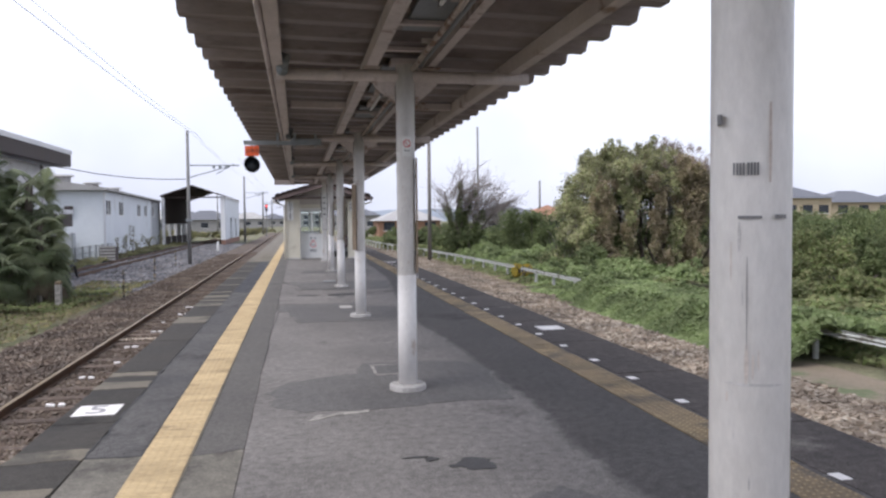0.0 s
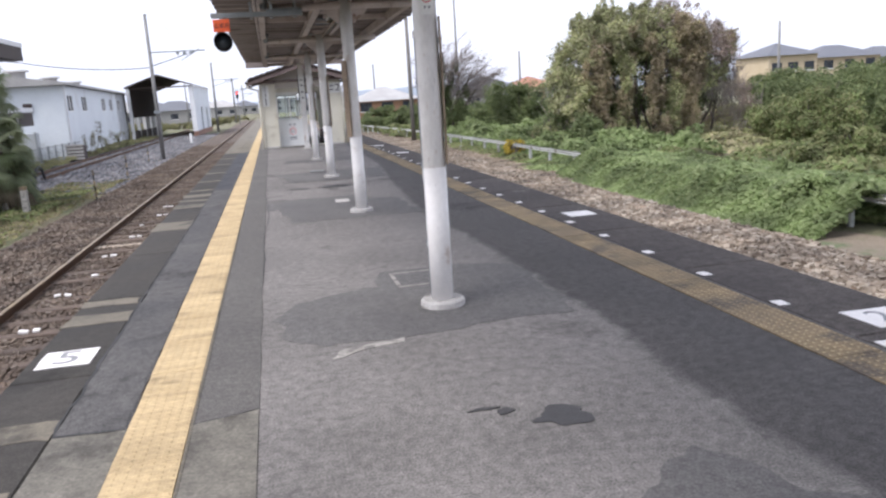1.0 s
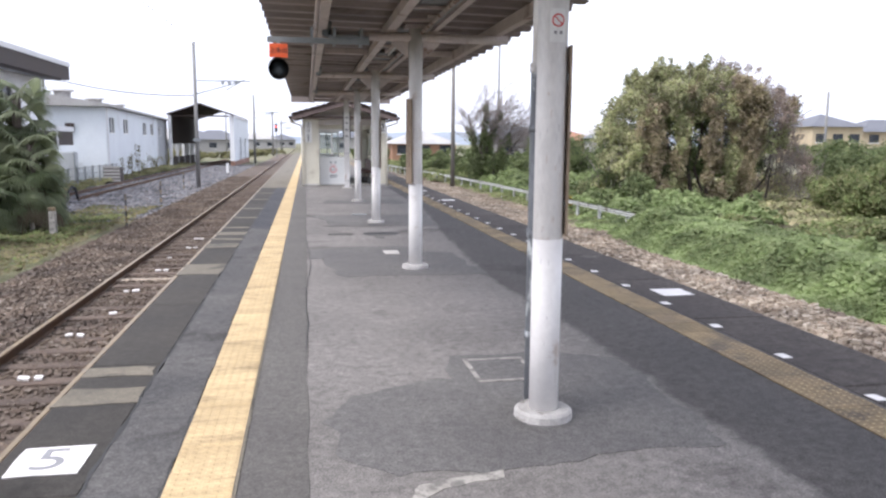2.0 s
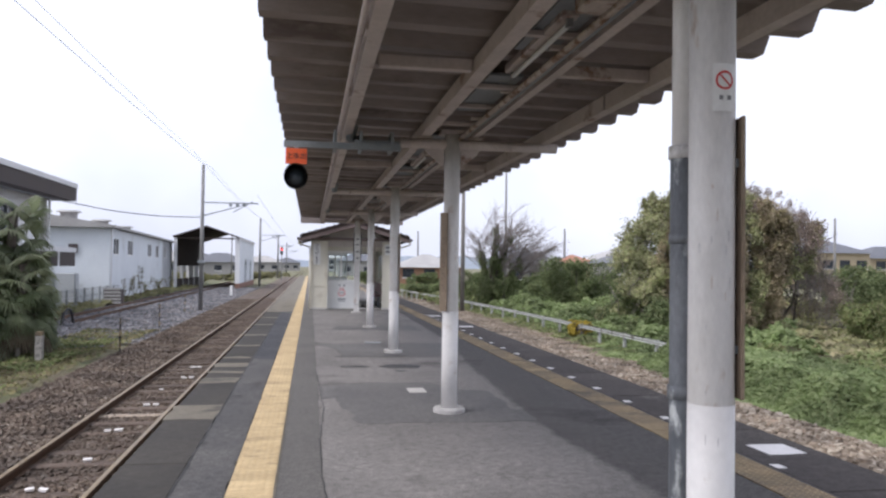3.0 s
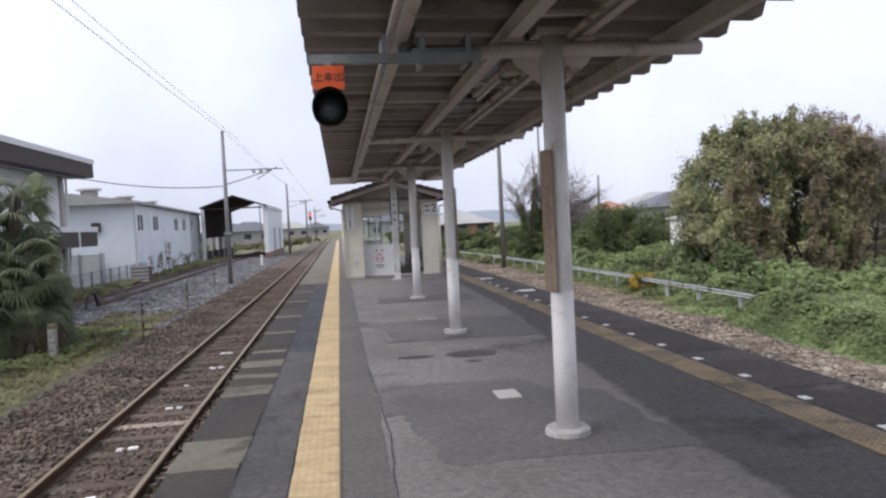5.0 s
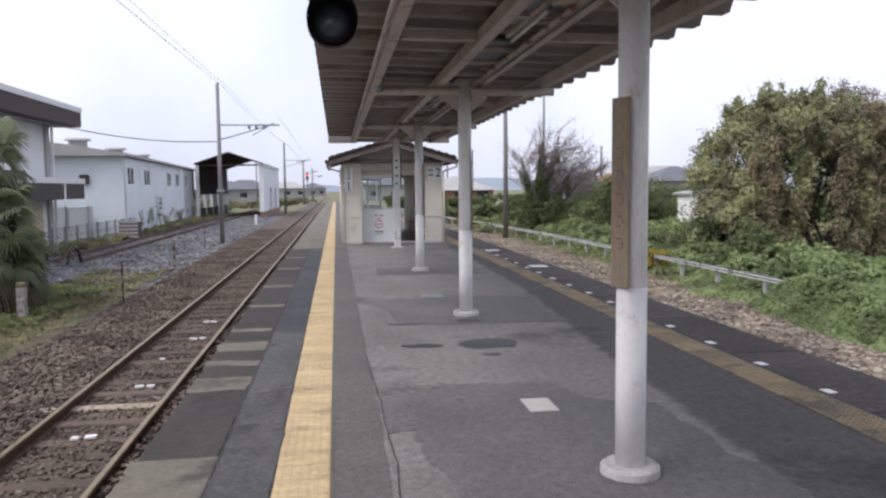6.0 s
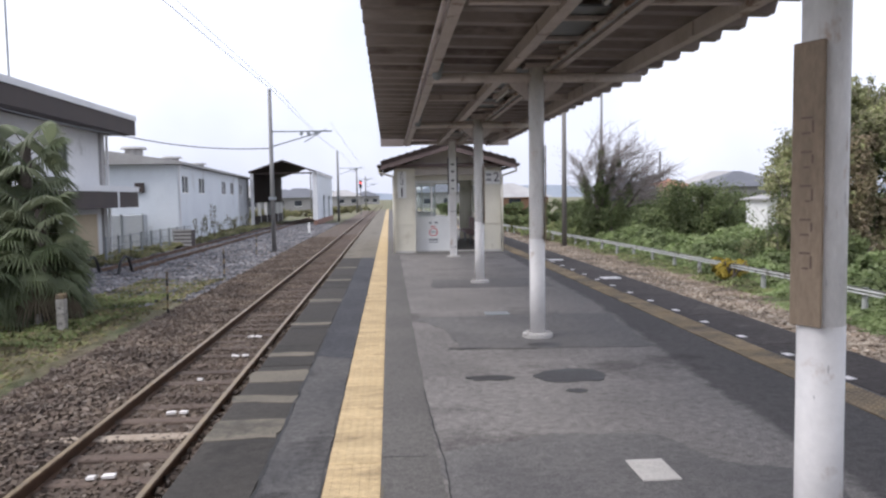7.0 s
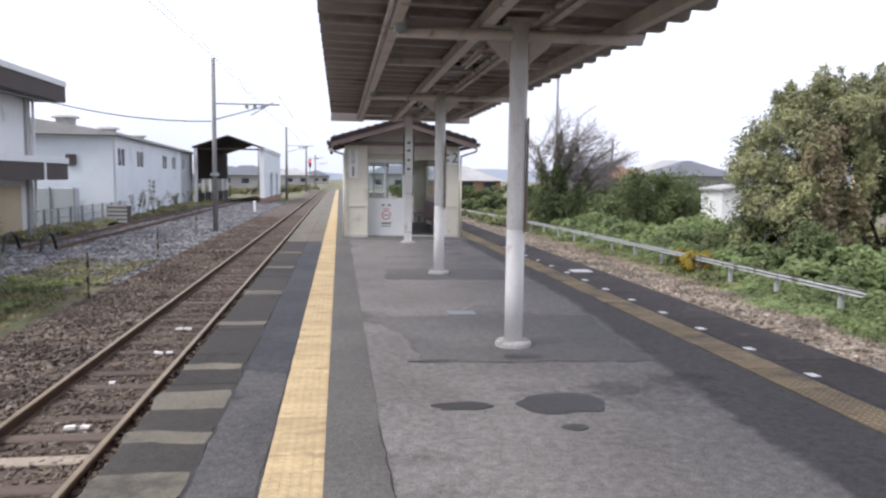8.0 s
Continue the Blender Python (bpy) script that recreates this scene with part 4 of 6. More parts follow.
for x, w, material, y0, y1 in ((-1.797, 0.3, YELLOW, 1.2, 60.0), (1.855, 0.33, YELLOW_OLD, 1.2, 40.0)):
    first = tactile(w, material)
    first.matrix_basis = pose(x, y0, 0.002)
    y = y0 + 0.3
    while y < y1:
        share("tactile_tile", first.data, platform, pose(x, y, 0.002 + rng.uniform(-0.002, 0.002), 0, 0, rng.uniform(-0.3, 0.3)))
        y += 0.3
    b = bmesh.new()
    box(b, x - w / 2, x + w / 2, y, PY1, -0.03, 0.004)
    box(b, x - w / 2, x + w / 2, PY0, y0 - 0.16, -0.03, 0.004)
    part("tactile_paving", b, material, platform)
b = bmesh.new()
box(b, -0.04, 0.04, -0.055, 0.055, -0.002, 0.003)
first = part("painted_mark", b, PAINT_WHITE, platform, "small white painted mark")
first.matrix_basis = pose(2.12, 7.5 - 0.925 * 6, 0.003)
for k in range(-5, 22):
    share("painted_mark", first.data, platform, pose(2.12 + rng.uniform(-0.01, 0.01), 7.5 + 0.925 * k, 0.003, 0, 0, rng.uniform(-6, 6)))
for x, y, ch, turn in ((-2.54, 6.4, "5", 0), (2.47, 5.14, "2", 0), (2.44, 9.85, "", 0), (2.42, 22.5, "", 0), (2.3, 26.5, "", 0)):
    t = thing("stop_mark", "white painted stopping mark" + (" with a figure" if ch else ""), "painted mark", (x, y, 0.003))
    b = bmesh.new()
    sheet(b, rough_outline([(-0.165, -0.165), (0.165, -0.165), (0.165, 0.165), (-0.165, 0.165)], 0.04, 0.008, y), -0.004, 0.004)
    part("paint", b, PAINT_WHITE, t)
    if ch:
        text(ch, 0.36 if ch == "5" else 0.29, GREY_INK, t, pose(0, 0, 0.0052, 0, 0, turn))

# ---- waiting shelter ----
SX0, SX1, SY0, SY1 = -1.42, 1.49, 29.7, 36.5
sh = thing("waiting_shelter", "cream boarded waiting shelter with a low brown gable roof", "shelter", (0, 0, 0))


def panel_wall(x0, x1, y0, y1, z0, z1, material=CREAM, name="wall", label=""):
    b = bmesh.new()
    box(b, x0, x1, y0, y1, z0, z1)
    return part(name, b, material, sh, label)


T = 0.1
BACK = 0.3
panel_wall(SX0, -0.89, SY0, SY0 + BACK + T, 0.06, 2.3, CREAM, "pier", "cream boarded corner pier")
panel_wall(1.01, SX1, SY0, SY0 + BACK + T, 0.06, 2.3, CREAM, "pier")
panel_wall(-0.89, 1.01, SY0 + 0.04, SY0 + 0.12, 2.12, 2.3, GABLE, "header", "greyish header board")
for x0, x1 in ((SX0, -0.89), (1.01, SX1)):
    panel_wall(x0 - 0.02, x1 + 0.02, SY0 - 0.03, SY0 + BACK + T, 0.0, 0.058, CONCRETE, "plinth", "pale concrete plinth")
panel_wall(-0.87, 0.99, SY0 + BACK - 0.05, SY0 + BACK + T, 0.0, 0.03, CONCRETE, "threshold")
for ya, yb in ((SY0 + BACK, SY0 + BACK + T), (SY1 - T, SY1)):
    if ya > SY0 + 1:
        panel_wall(SX0, -0.86, ya, yb, 0, 2.3)
        panel_wall(0.98, SX1, ya, yb, 0, 2.3)
    panel_wall(-0.86, 0.98, ya, yb, 1.98, 2.3)
    panel_wall(-0.86, 0.1, ya + 0.02, yb - 0.02, 0, 0.95, SIGN_WHITE, "door_panel", "white lower panel of the sliding door")
    b = bmesh.new()
    for x in (-0.86, -0.42, 0.06):
        box(b, x, x + 0.045, ya + 0.015, yb - 0.015, 0.95, 1.98)
    box(b, -0.815, 0.06, ya + 0.02, yb - 0.02, 1.9, 1.975)
    box(b, -0.815, 0.06, ya + 0.02, yb - 0.02, 0.951, 0.99)
    part("window_frame", b, SIGN_WHITE, sh)
    b = bmesh.new()
    box(b, -0.815, 0.06, ya + 0.045, ya + 0.051, 0.99, 1.9)
    pane = part("pane", b, GLASS, sh)
    pane.visible_shadow = False
# gable board, battens and trim on the front
b = bmesh.new()
v = [b.verts.new((x, yy, z)) for yy in (SY0 + 0.005, SY0 + T - 0.005) for x, z in ((SX0, 2.3), (SX1, 2.3), (0.035, 2.86))]
b.faces.new(v[:3])
b.faces.new(v[3:][::-1])
for i in range(3):
    b.faces.new((v[i], v[(i + 1) % 3], v[3 + (i + 1) % 3], v[3 + i]))
part("gable", b, GABLE, sh, "brown shaded gable boards")
for x0, x1 in ((SX0, -0.86), (0.98, SX1)):
    for z in (0.0, 0.78, 2.24):
        b = bmesh.new()
        box(b, x0 - 0.01, x1 + 0.01, SY0 - 0.02, SY0 - 0.002, z, z + 0.05)
        part("batten", b, CREAM, sh)
    for x in (x0, x1 - 0.05):
        b = bmesh.new()
        box(b, x, x + 0.05, SY0 - 0.022, SY0 - 0.003, 0.052, 2.238)
        part("batten", b, CREAM, sh)
b = bmesh.new()
box(b, SX0 - 0.12, SX1 + 0.12, SY0 - 0.14, SY0 - 0.01, 2.33, 2.42, 0.01)
part("lintel", b, SOFFIT, sh, "brown lintel under the gable")
# long walls with windows
for x in (SX0, SX1 - T):
    panel_wall(x, x + T, SY0 + BACK + T, SY1 - T, 0, 0.95)
    panel_wall(x, x + T, SY0 + BACK + T, SY1 - T, 1.9, 2.3)
    for y in (SY0 + BACK + T, SY0 + 2.2, SY0 + 4.3, SY1 - T - 0.15):
        panel_wall(x + 0.005, x + T - 0.005, y, y + 0.15, 0.95, 1.9)
    b = bmesh.new()
    box(b, x + 0.045, x + 0.051, SY0 + BACK + 0.25, SY1 - 0.25, 0.95, 1.9)
    pane = part("pane", b, GLASS, sh)
    pane.visible_shadow = False
# roof planes with brown bargeboards and gutters
for s, xe in ((-1, -1.78), (1, 1.85)):
    for y0, y1, z, th, material, name in ((29.25, 37.0, 0.0, 0.07, ROOF_BROWN, "roof_plane"), (29.2, 29.245, -0.03, 0.12, ROOF_BROWN, "bargeboard"),
                                      (29.21, 29.24, -0.15, 0.118, SOFFIT, "barge_trim"), (29.25, 29.69, -0.05, 0.048, SOFFIT, "soffit")):
        b = bmesh.new()
        q = [(0.035, 2.93 + z), (xe, 2.4 + z), (xe, 2.4 + z + th), (0.035, 2.93 + z + th)]
        v = [b.verts.new((x, yy, zz)) for yy in (y0, y1) for x, zz in q]
        b.faces.new(v[:4])
        b.faces.new(v[4:][::-1])
        for i in range(4):
            b.faces.new((v[i], v[(i + 1) % 4], v[4 + (i + 1) % 4], v[4 + i]))
        part(name, b, material, sh)
    for k in range(9):
        f = (k + 0.5) / 9
        b = bmesh.new()
        x, z = 0.035 + (xe - 0.035) * f, 2.93 - 0.53 * f + 0.075
        tube(b, (x, 29.17, z), (x, 29.6, z + 0.01), 0.038, 0.035, n=9)
        part("edge_tile", b, ROOF_BROWN, sh)
    b = bmesh.new()
    tube(b, (xe + s * 0.05, 29.2, 2.36), (xe + s * 0.05, 37.0, 2.34), 0.05, n=10)
    part("gutter", b, FASCIA, sh, "", True)
    b = bmesh.new()
    tube(b, (xe + s * 0.05, 29.5, 2.33), (xe + s * 0.05, 29.5, 2.2), 0.025, n=8)
    tube(b, (xe + s * 0.05, 29.5, 2.2), (SX0 - 0.03 if s < 0 else SX1 + 0.03, 29.6, 2.08), 0.025, n=8)
    tube(b, (SX0 - 0.03 if s < 0 else SX1 + 0.03, 29.6, 2.08), (SX0 - 0.03 if s < 0 else SX1 + 0.03, 29.6, 0), 0.025, n=8)
    part("downpipe", b, CREAM, sh, "", True)
b = bmesh.new()
box(b, SX0 + T, SX1 - T, SY0 + BACK + T, SY1 - T, 2.305, 2.325)
part("ceiling_board", b, GREY_WALL, sh)

bench = thing("shelter_bench", "row of dark red moulded seats inside the shelter", "bench", (1.0, 33.0, 0))
b = bmesh.new()
box(b, -0.03, 0.03, -2.0, 2.0, 0.3, 0.36)
part("rail", b, GALV, bench)
for k in range(6):
    yy = -1.7 + 0.66 * k
    b = bmesh.new()
    box(b, -0.22, 0.2, yy, yy + 0.48, 0.38, 0.42, 0.015)
    box(b, 0.17, 0.22, yy, yy + 0.48, 0.425, 0.82, 0.015)
    part("seat", b, plain("seat_red", (0.12, 0.03, 0.03), 0.4) if k == 0 else bpy.data.materials["seat_red"], bench)
for yy in (-1.8, 0, 1.8):
    b = bmesh.new()
    box(b, -0.03, 0.03, yy, yy + 0.05, 0.0, 0.3)
    part("leg", b, GALV, bench)

t = thing("no_smoking_poster", "white poster with a red no smoking ring on the door", "sign", (-0.36, SY0 + BACK + 0.018, 0))
b = bmesh.new()
box(b, -0.2, 0.2, -0.006, 0, 0.16, 0.9)
part("sheet", b, SIGN_WHITE, t)
b = bmesh.new()
prev = None
for i in range(33):
    a = 2 * math.pi * i / 32
    now = [b.verts.new((r * math.cos(a), -0.008, 0.55 + r * math.sin(a))) for r in (0.095, 0.12)]
    if prev:
        b.faces.new((prev[0], now[0], now[1], prev[1]))
    prev = now
part("ring", b, RED, t)
bars(t, [(-0.07, 0.07, 0.535, 0.565)], GREY_INK, -0.0065)
bars(t, [(-0.08, 0.08, 0.7, 0.72)], RED, -0.0065)
bars(t, [(-0.12, -0.04, 0.78, 0.83), (0.04, 0.12, 0.78, 0.83), (-0.13, 0.13, 0.31, 0.36), (-0.12, 0.12, 0.25, 0.275)], GREY_INK, -0.0065)

for x, ch, w in ((-1.22, "1", 0.24), (1.27, "2", 0.42)):
    t = thing("platform_number_sign", "white platform number sign on the shelter wall", "sign", (x, SY0 - 0.03, 0))
    b = bmesh.new()
    if ch == "1":
        box(b, -w / 2, w / 2, 0, 0.02, 1.5, 2.22, 0.004)
    else:
        box(b, -w / 2, w / 2, 0, 0.02, 1.85, 2.22, 0.004)
    part("panel", b, SIGN_WHITE, t)
    if ch == "1":
        text("1", 0.36, INK, t, pose(0, -0.002, 1.65, 90))
        text("\u306e\n\u308a\n\u3070", 0.125, INK, t, pose(0, -0.002, 2.03, 90))
    else:
        text("2", 0.36, INK, t, pose(0.1, -0.002, 2.03, 90))
        bars(t, [(-0.18, -0.04, 2.08, 2.14), (-0.18, -0.04, 1.94, 2.0)], GREY_INK, -0.0005)

# station name post in front of the shelter
t = thing("station_name_post", "slim white post with a dark-edged vertical name panel", "sign post", (0.02, 27.95, 0))
b = bmesh.new()
box(b, -0.085, 0.085, -0.05, 0.05, 0.03, 2.9, 0.008)
part("post", b, COLUMN, t)
b = bmesh.new()
box(b, -0.16, 0.16, -0.12, 0.12, -0.01, 0.04, 0.01)
part("footing", b, CONCRETE, t)
b = bmesh.new()
box(b, -0.095, 0.095, -0.072, -0.052, 1.6, 2.48, 0.003)
part("panel", b, SIGN_WHITE, t)
b = bmesh.new()
box(b, -0.125, -0.097, -0.075, -0.05, 1.58, 2.5)
box(b, 0.097, 0.125, -0.075, -0.05, 1.58, 2.5)
part("panel_edge", b, BLACK, t, "black panel edges")
bars(t, [(-0.035, 0.035, z, z + 0.045) for z in (2.3, 2.12, 1.9, 1.7)], INK, -0.073)
bars(t, [(-0.085, 0.085, z, z + 0.012) for z in (1.15, 0.25)], GREY_INK, -0.0505)
b = bmesh.new()
tube(b, (-1.1, 27.95, 2.86), (1.1, 27.95, 2.86), 0.045, n=12)
part("cross_beam", b, STEEL, canopy, "", True)

# ---- station building ----
st = thing("station_building", "white two-storey station building with broad brown fascias", "building", (-14.6, 44.6, GZ))
H0 = 1.1
WIN_LO, WIN_HI = 3.85, 5.1
for y0, y1, z0, z1 in ((-26, -6.6, 0, 6.6), (-6.6, 0, 0, WIN_LO), (-6.6, 0, WIN_HI, 6.6), (-6.6, -5.4, WIN_LO, WIN_HI), (-3.6, 0, WIN_LO, WIN_HI)):
    b = bmesh.new()
    box(b, -9, 0, y0, y1, z0, z1)
    part("wall", b, GREY_WALL, st, "white rendered wall")
b = bmesh.new()
box(b, -8.9, -0.12, -5.4, -3.6, WIN_LO, WIN_HI)
w = part("window", b, WINDOW, st)
b = bmesh.new()
for yy in (-5.4, -4.53, -3.66):
    box(b, -0.11, -0.04, yy, yy + 0.06, WIN_LO, WIN_HI)
box(b, -0.11, -0.04, -5.34, -3.66, WIN_LO, WIN_LO + 0.06)
box(b, -0.11, -0.04, -5.34, -3.66, WIN_HI - 0.06, WIN_HI)
part("frame", b, GALV, w)
for z0, z1, nm in ((5.73, 6.64, "roof_slab"), (2.36, 3.31, "lower_canopy")):
    b = bmesh.new()
    box(b, -9.6 if z0 > 4 else 0.004, 1.1, -27, 1.4, z0, z0 + (z1 - z0) * 0.74)
    sl = part(nm, b, FASCIA, st, "dark brown fascia")
    b = bmesh.new()
    box(b, -9.7 if z0 > 4 else 0.004, 1.14, -27.04, 1.44, z0 + (z1 - z0) * 0.74 + 0.002, z1)
    part("coping", b, GREY_WALL, sl, "pale coping")
b = bmesh.new()
box(b, 1.1, 1.125, -1.35, -1.15, 2.36, 3.06)
part("joint_strip", b, GREY_WALL, st, "pale joint strip on the fascia")
b = bmesh.new()
box(b, -0.05, 0.12, -0.35, 0.05, 0, 5.72)
part("corner_pier", b, ROOF_GREY, st)
b = bmesh.new()
tube(b, (0.2, 0.12, 0), (0.2, 0.12, 5.7), 0.06, n=8)
part("downpipe", b, GREY_WALL, st)
b = bmesh.new()
box(b, 0.004, 0.06, -3.4, -1.0, 0.0, 2.1)
part("door", b, HOUSE_WALL, st, "tan shutter under the lower canopy")
b = bmesh.new()
tube(b, (-0.3, -7.5, 6.6), (-0.3, -7.5, 12.5), 0.035, n=6)
part("aerial", b, GALV, st, "thin aerial mast", True)

# ---- warehouse ----
wa = Vector((-13.4, 52.5, 0))
wb = Vector((-15.6, 86.0, 0))
wdir = (wb - wa).normalized()
wlen = (wb - wa).length
wh = thing("warehouse", "long white sheet-clad warehouse with small windows", "building", (wa.x, wa.y, GZ - 0.2), math.degrees(math.atan2(wdir.y, wdir.x)) - 90)
# local frame: y runs along the long wall, x points to the line
ZT = 3.55 - GZ + 0.2
WINS = [(1.1, 1.9), (6.4, 2.1), (16.0, 2.1), (20.6, 2.1), (26.4, 2.1)]
WZ0, WZ1, FAR = 3.25, 4.25, 25.4
edges = [0.0] + [q for y, w in WINS[:4] for q in (y, y + w)] + [FAR, FAR] + [q for y, w in WINS[4:] for q in (y, y + w)] + [wlen]
# the wall is white up to FAR and darker grey beyond it
for y0, y1, z0, z1 in [(0, FAR, 0, WZ0), (FAR, wlen, 0, WZ0), (0, FAR, WZ1, ZT), (FAR, wlen, WZ1, ZT)] + [(p, q, WZ0, WZ1) for p, q in zip(edges[::2], edges[1::2])]:
    b = bmesh.new()
    box(b, -12, 0, y0, y1, z0, z1)
    part("wall", b, WHITE_WALL if y0 < FAR - 0.01 else GREY_SHEET, wh, "white sheet wall" if y0 < FAR - 0.01 else "grey far stretch of the sheet wall")
b = bmesh.new()
box(b, 0.002, 0.05, FAR - 0.06, FAR + 0.06, 0, ZT)
part("joint_strip", b, GREY_WALL, wh)
for y, w in WINS:
    b = bmesh.new()
    box(b, -0.1, -0.06, y, y + w, WZ0, WZ1)
    win = part("window", b, WINDOW, wh)
    b = bmesh.new()
    box(b, -0.055, -0.01, y, y + w, WZ0, WZ0 + 0.06)
    part("sill", b, SIGN_WHITE, win)
    for q in (y, y + w / 2 - 0.03, y + w - 0.06):
        b = bmesh.new()
        box(b, -0.055, -0.01, q, q + 0.06, WZ0 + 0.062, WZ1)
        part("frame_bar", b, SIGN_WHITE, win)
b = bmesh.new()
q = [(0.35, ZT + 0.02), (0.35, ZT + 0.16), (-6, ZT + 1.15), (-12.3, ZT + 0.16), (-12.3, ZT + 0.02)]
v = [b.verts.new((x, yy, z)) for yy in (-0.5, wlen + 0.4) for x, z in q]
b.faces.new(v[:5])
b.faces.new(v[5:][::-1])
for i in range(5):
    b.faces.new((v[i], v[(i + 1) % 5], v[5 + (i + 1) % 5], v[5 + i]))
roof = part("roof", b, ROOF_GREY, wh, "grey low-pitched roof")
for y in (2.0, 12.0, 22.0):
    b = bmesh.new()
    tube(b, (-2.8, y, ZT + 0.5), (-2.8, y, ZT + 1.0), 0.5, n=14)
    tube(b, (-2.8, y, ZT + 1.0), (-2.8, y, ZT + 1.12), 0.75, 0.65, n=14)
    part("ventilator", b, ROOF_GREY, roof)
b = bmesh.new()
tube(b, (0.06, 0.1, 0), (0.06, 0.1, ZT), 0.05, n=8)
part("downpipe", b, GREY_WALL, wh)
b = bmesh.new()
box(b, -2.3, -1.8, -0.18, -0.002, 3.3, 3.85, 0.03)
part("extractor_hood", b, FASCIA, wh)
# no opening here: a flat dark slab paints the shade inside a doorway
b = bmesh.new()
box(b, -4.6, -4.3, -0.06, -0.002, 0.9, 2.6)
part("doorway", b, DOORWAY_SHADE, wh)
b = bmesh.new()
box(b, -3.9, -1.6, -1.5, -0.5, 0.2, 2.1, 0.03)
part("lean_to", b, GREY_SHEET, wh, "low pale grey lean-to")
for x in (-3.95, -2.75, -1.62):
    b = bmesh.new()
    box(b, x, x + 0.07, -1.56, -1.503, 0.2, 2.15)
    part("frame_post", b, GALV, wh)

# ---- engine shed over the siding ----
ed = thing("engine_shed", "open-fronted shed with white side wall over the siding", "building", (-11.9, 84, GZ))
ap, ev = 6.3, 5.2
b = bmesh.new()
for s in (-1, 1):
    q = [(0, ap), (s * 3.25, ev), (s * 3.25, ev + 0.14), (0, ap + 0.14)]
    v = [b.verts.new((x, yy, z)) for yy in (-0.5, 20.5) for x, z in q]
    b.faces.new(v[:4])
    b.faces.new(v[4:][::-1])
    for i in range(4):
        b.faces.new((v[i], v[(i + 1) % 4], v[4 + (i + 1) % 4], v[4 + i]))
part("roof", b, ROOF_BROWN, ed, "dark sheet roof")
b = bmesh.new()
for y0, y1 in ((0, 6.6), (9.2, 13.5), (16.0, 20.0)):
    box(b, 2.9, 3.25, y0, y1, 0.55, 3.1)
box(b, 2.9, 3.25, 0, 20, 3.1, ev + 0.02)
for y0, y1 in ((6.6, 9.2), (13.5, 16.0)):
    c, w = (y0 + y1) / 2, (y1 - y0) / 2
    for i in range(8):
        a0, a1 = math.pi * i / 8, math.pi * (i + 1) / 8
        q = [(c - w * math.cos(a0), 2.45 + 0.6 * math.sin(a0)), (c - w * math.cos(a1), 2.45 + 0.6 * math.sin(a1)), (c - w * math.cos(a1), 3.1), (c - w * math.cos(a0), 3.1)]
        v = [b.verts.new((x, yy, z)) for x in (2.9, 3.25) for yy, z in q]
        b.faces.new(v[:4])
        b.faces.new(v[4:][::-1])
        b.faces.new((v[0], v[1], v[5], v[4]))
part("side_wall", b, WHITE_WALL, ed, "white side wall with two arched openings")
b = bmesh.new()
box(b, 2.86, 3.3, -0.1, 20.1, 0, 0.548)
part("plinth", b, BRICK, ed, "reddish brown brick plinth")
b = bmesh.new()
box(b, 2.84, 3.29, -0.12, 0.25, 0.55, ev + 0.01)
part("corner_pier", b, GREY_WALL, ed)
b = bmesh.new()
box(b, 3.26, 3.34, -0.3, 20.3, ev - 0.16, ev + 0.02)
part("gutter", b, GREY_WALL, ed)
b = bmesh.new()
box(b, -3.1, -2.95, 0.3, 20, 0, 0.95)
part("low_wall", b, FASCIA, ed, "dark low wall")
for y in (8.3, 12.3, 16.3):
    b = bmesh.new()
    box(b, -3.08, -2.97, y, y + 3.4, 0.953, 2.297)
    part("panel", b, GREY_WALL, ed, "pale grey panel")
b = bmesh.new()
box(b, -3.1, -2.95, 0.3, 20, 2.3, ev)
part("side_wall", b, ROOF_BROWN, ed, "dark sheeting")
for y in (0.0, 4.0, 8.0, 12.0, 16.0, 19.8):
    b = bmesh.new()
    box(b, -3.2, -2.9, y, y + 0.28, 0, ev - 0.02 if y < 1 else 2.29)
    part("post", b, GREY_WALL, ed)
b = bmesh.new()
box(b, -2.9, 2.9, -0.02, 0.1, ev - 0.12, ev + 0.02)
part("tie_beam", b, ROOF_BROWN, ed)

# ---- poles and wires ----
def line_pole(at, h, material=POLE, r=0.15, arm=0.0, label="grey concrete catenary pole", lean=0.0):
    t = thing("line_pole", label, "pole", at)
    b = bmesh.new()
    tube(b, (0, 0, -0.05), (lean, 0, h), r, r * 0.72, n=14)
    part("shaft", b, material, t, "", True)
    if arm:
        b = bmesh.new()
        tube(b, (0.1, 0, h - 2.0), (arm, 0, h - 2.0), 0.035, n=8)
        tube(b, (0.1, 0, h - 2.7), (arm * 0.8, 0, h - 2.05), 0.03, n=8)
        part("bracket", b, GALV, t, "", True)
        b = bmesh.new()
        for x in (0.5, 0.62, 0.74):
            tube(b, (arm * x, -0.03, h - 2.12), (arm * x, 0.03, h - 2.12), 0.09, n=10)
        tube(b, (arm * 0.55, 0, h - 2.5), (arm * 0.9, 0, h - 1.9), 0.025, n=8)
        part("insulator", b, GALV, t)
        b = bmesh.new()
        box(b, -0.17, 0.17, -0.17, 0.17, 2.6, 2.75)
        part("band", b, GALV, t)
    return t


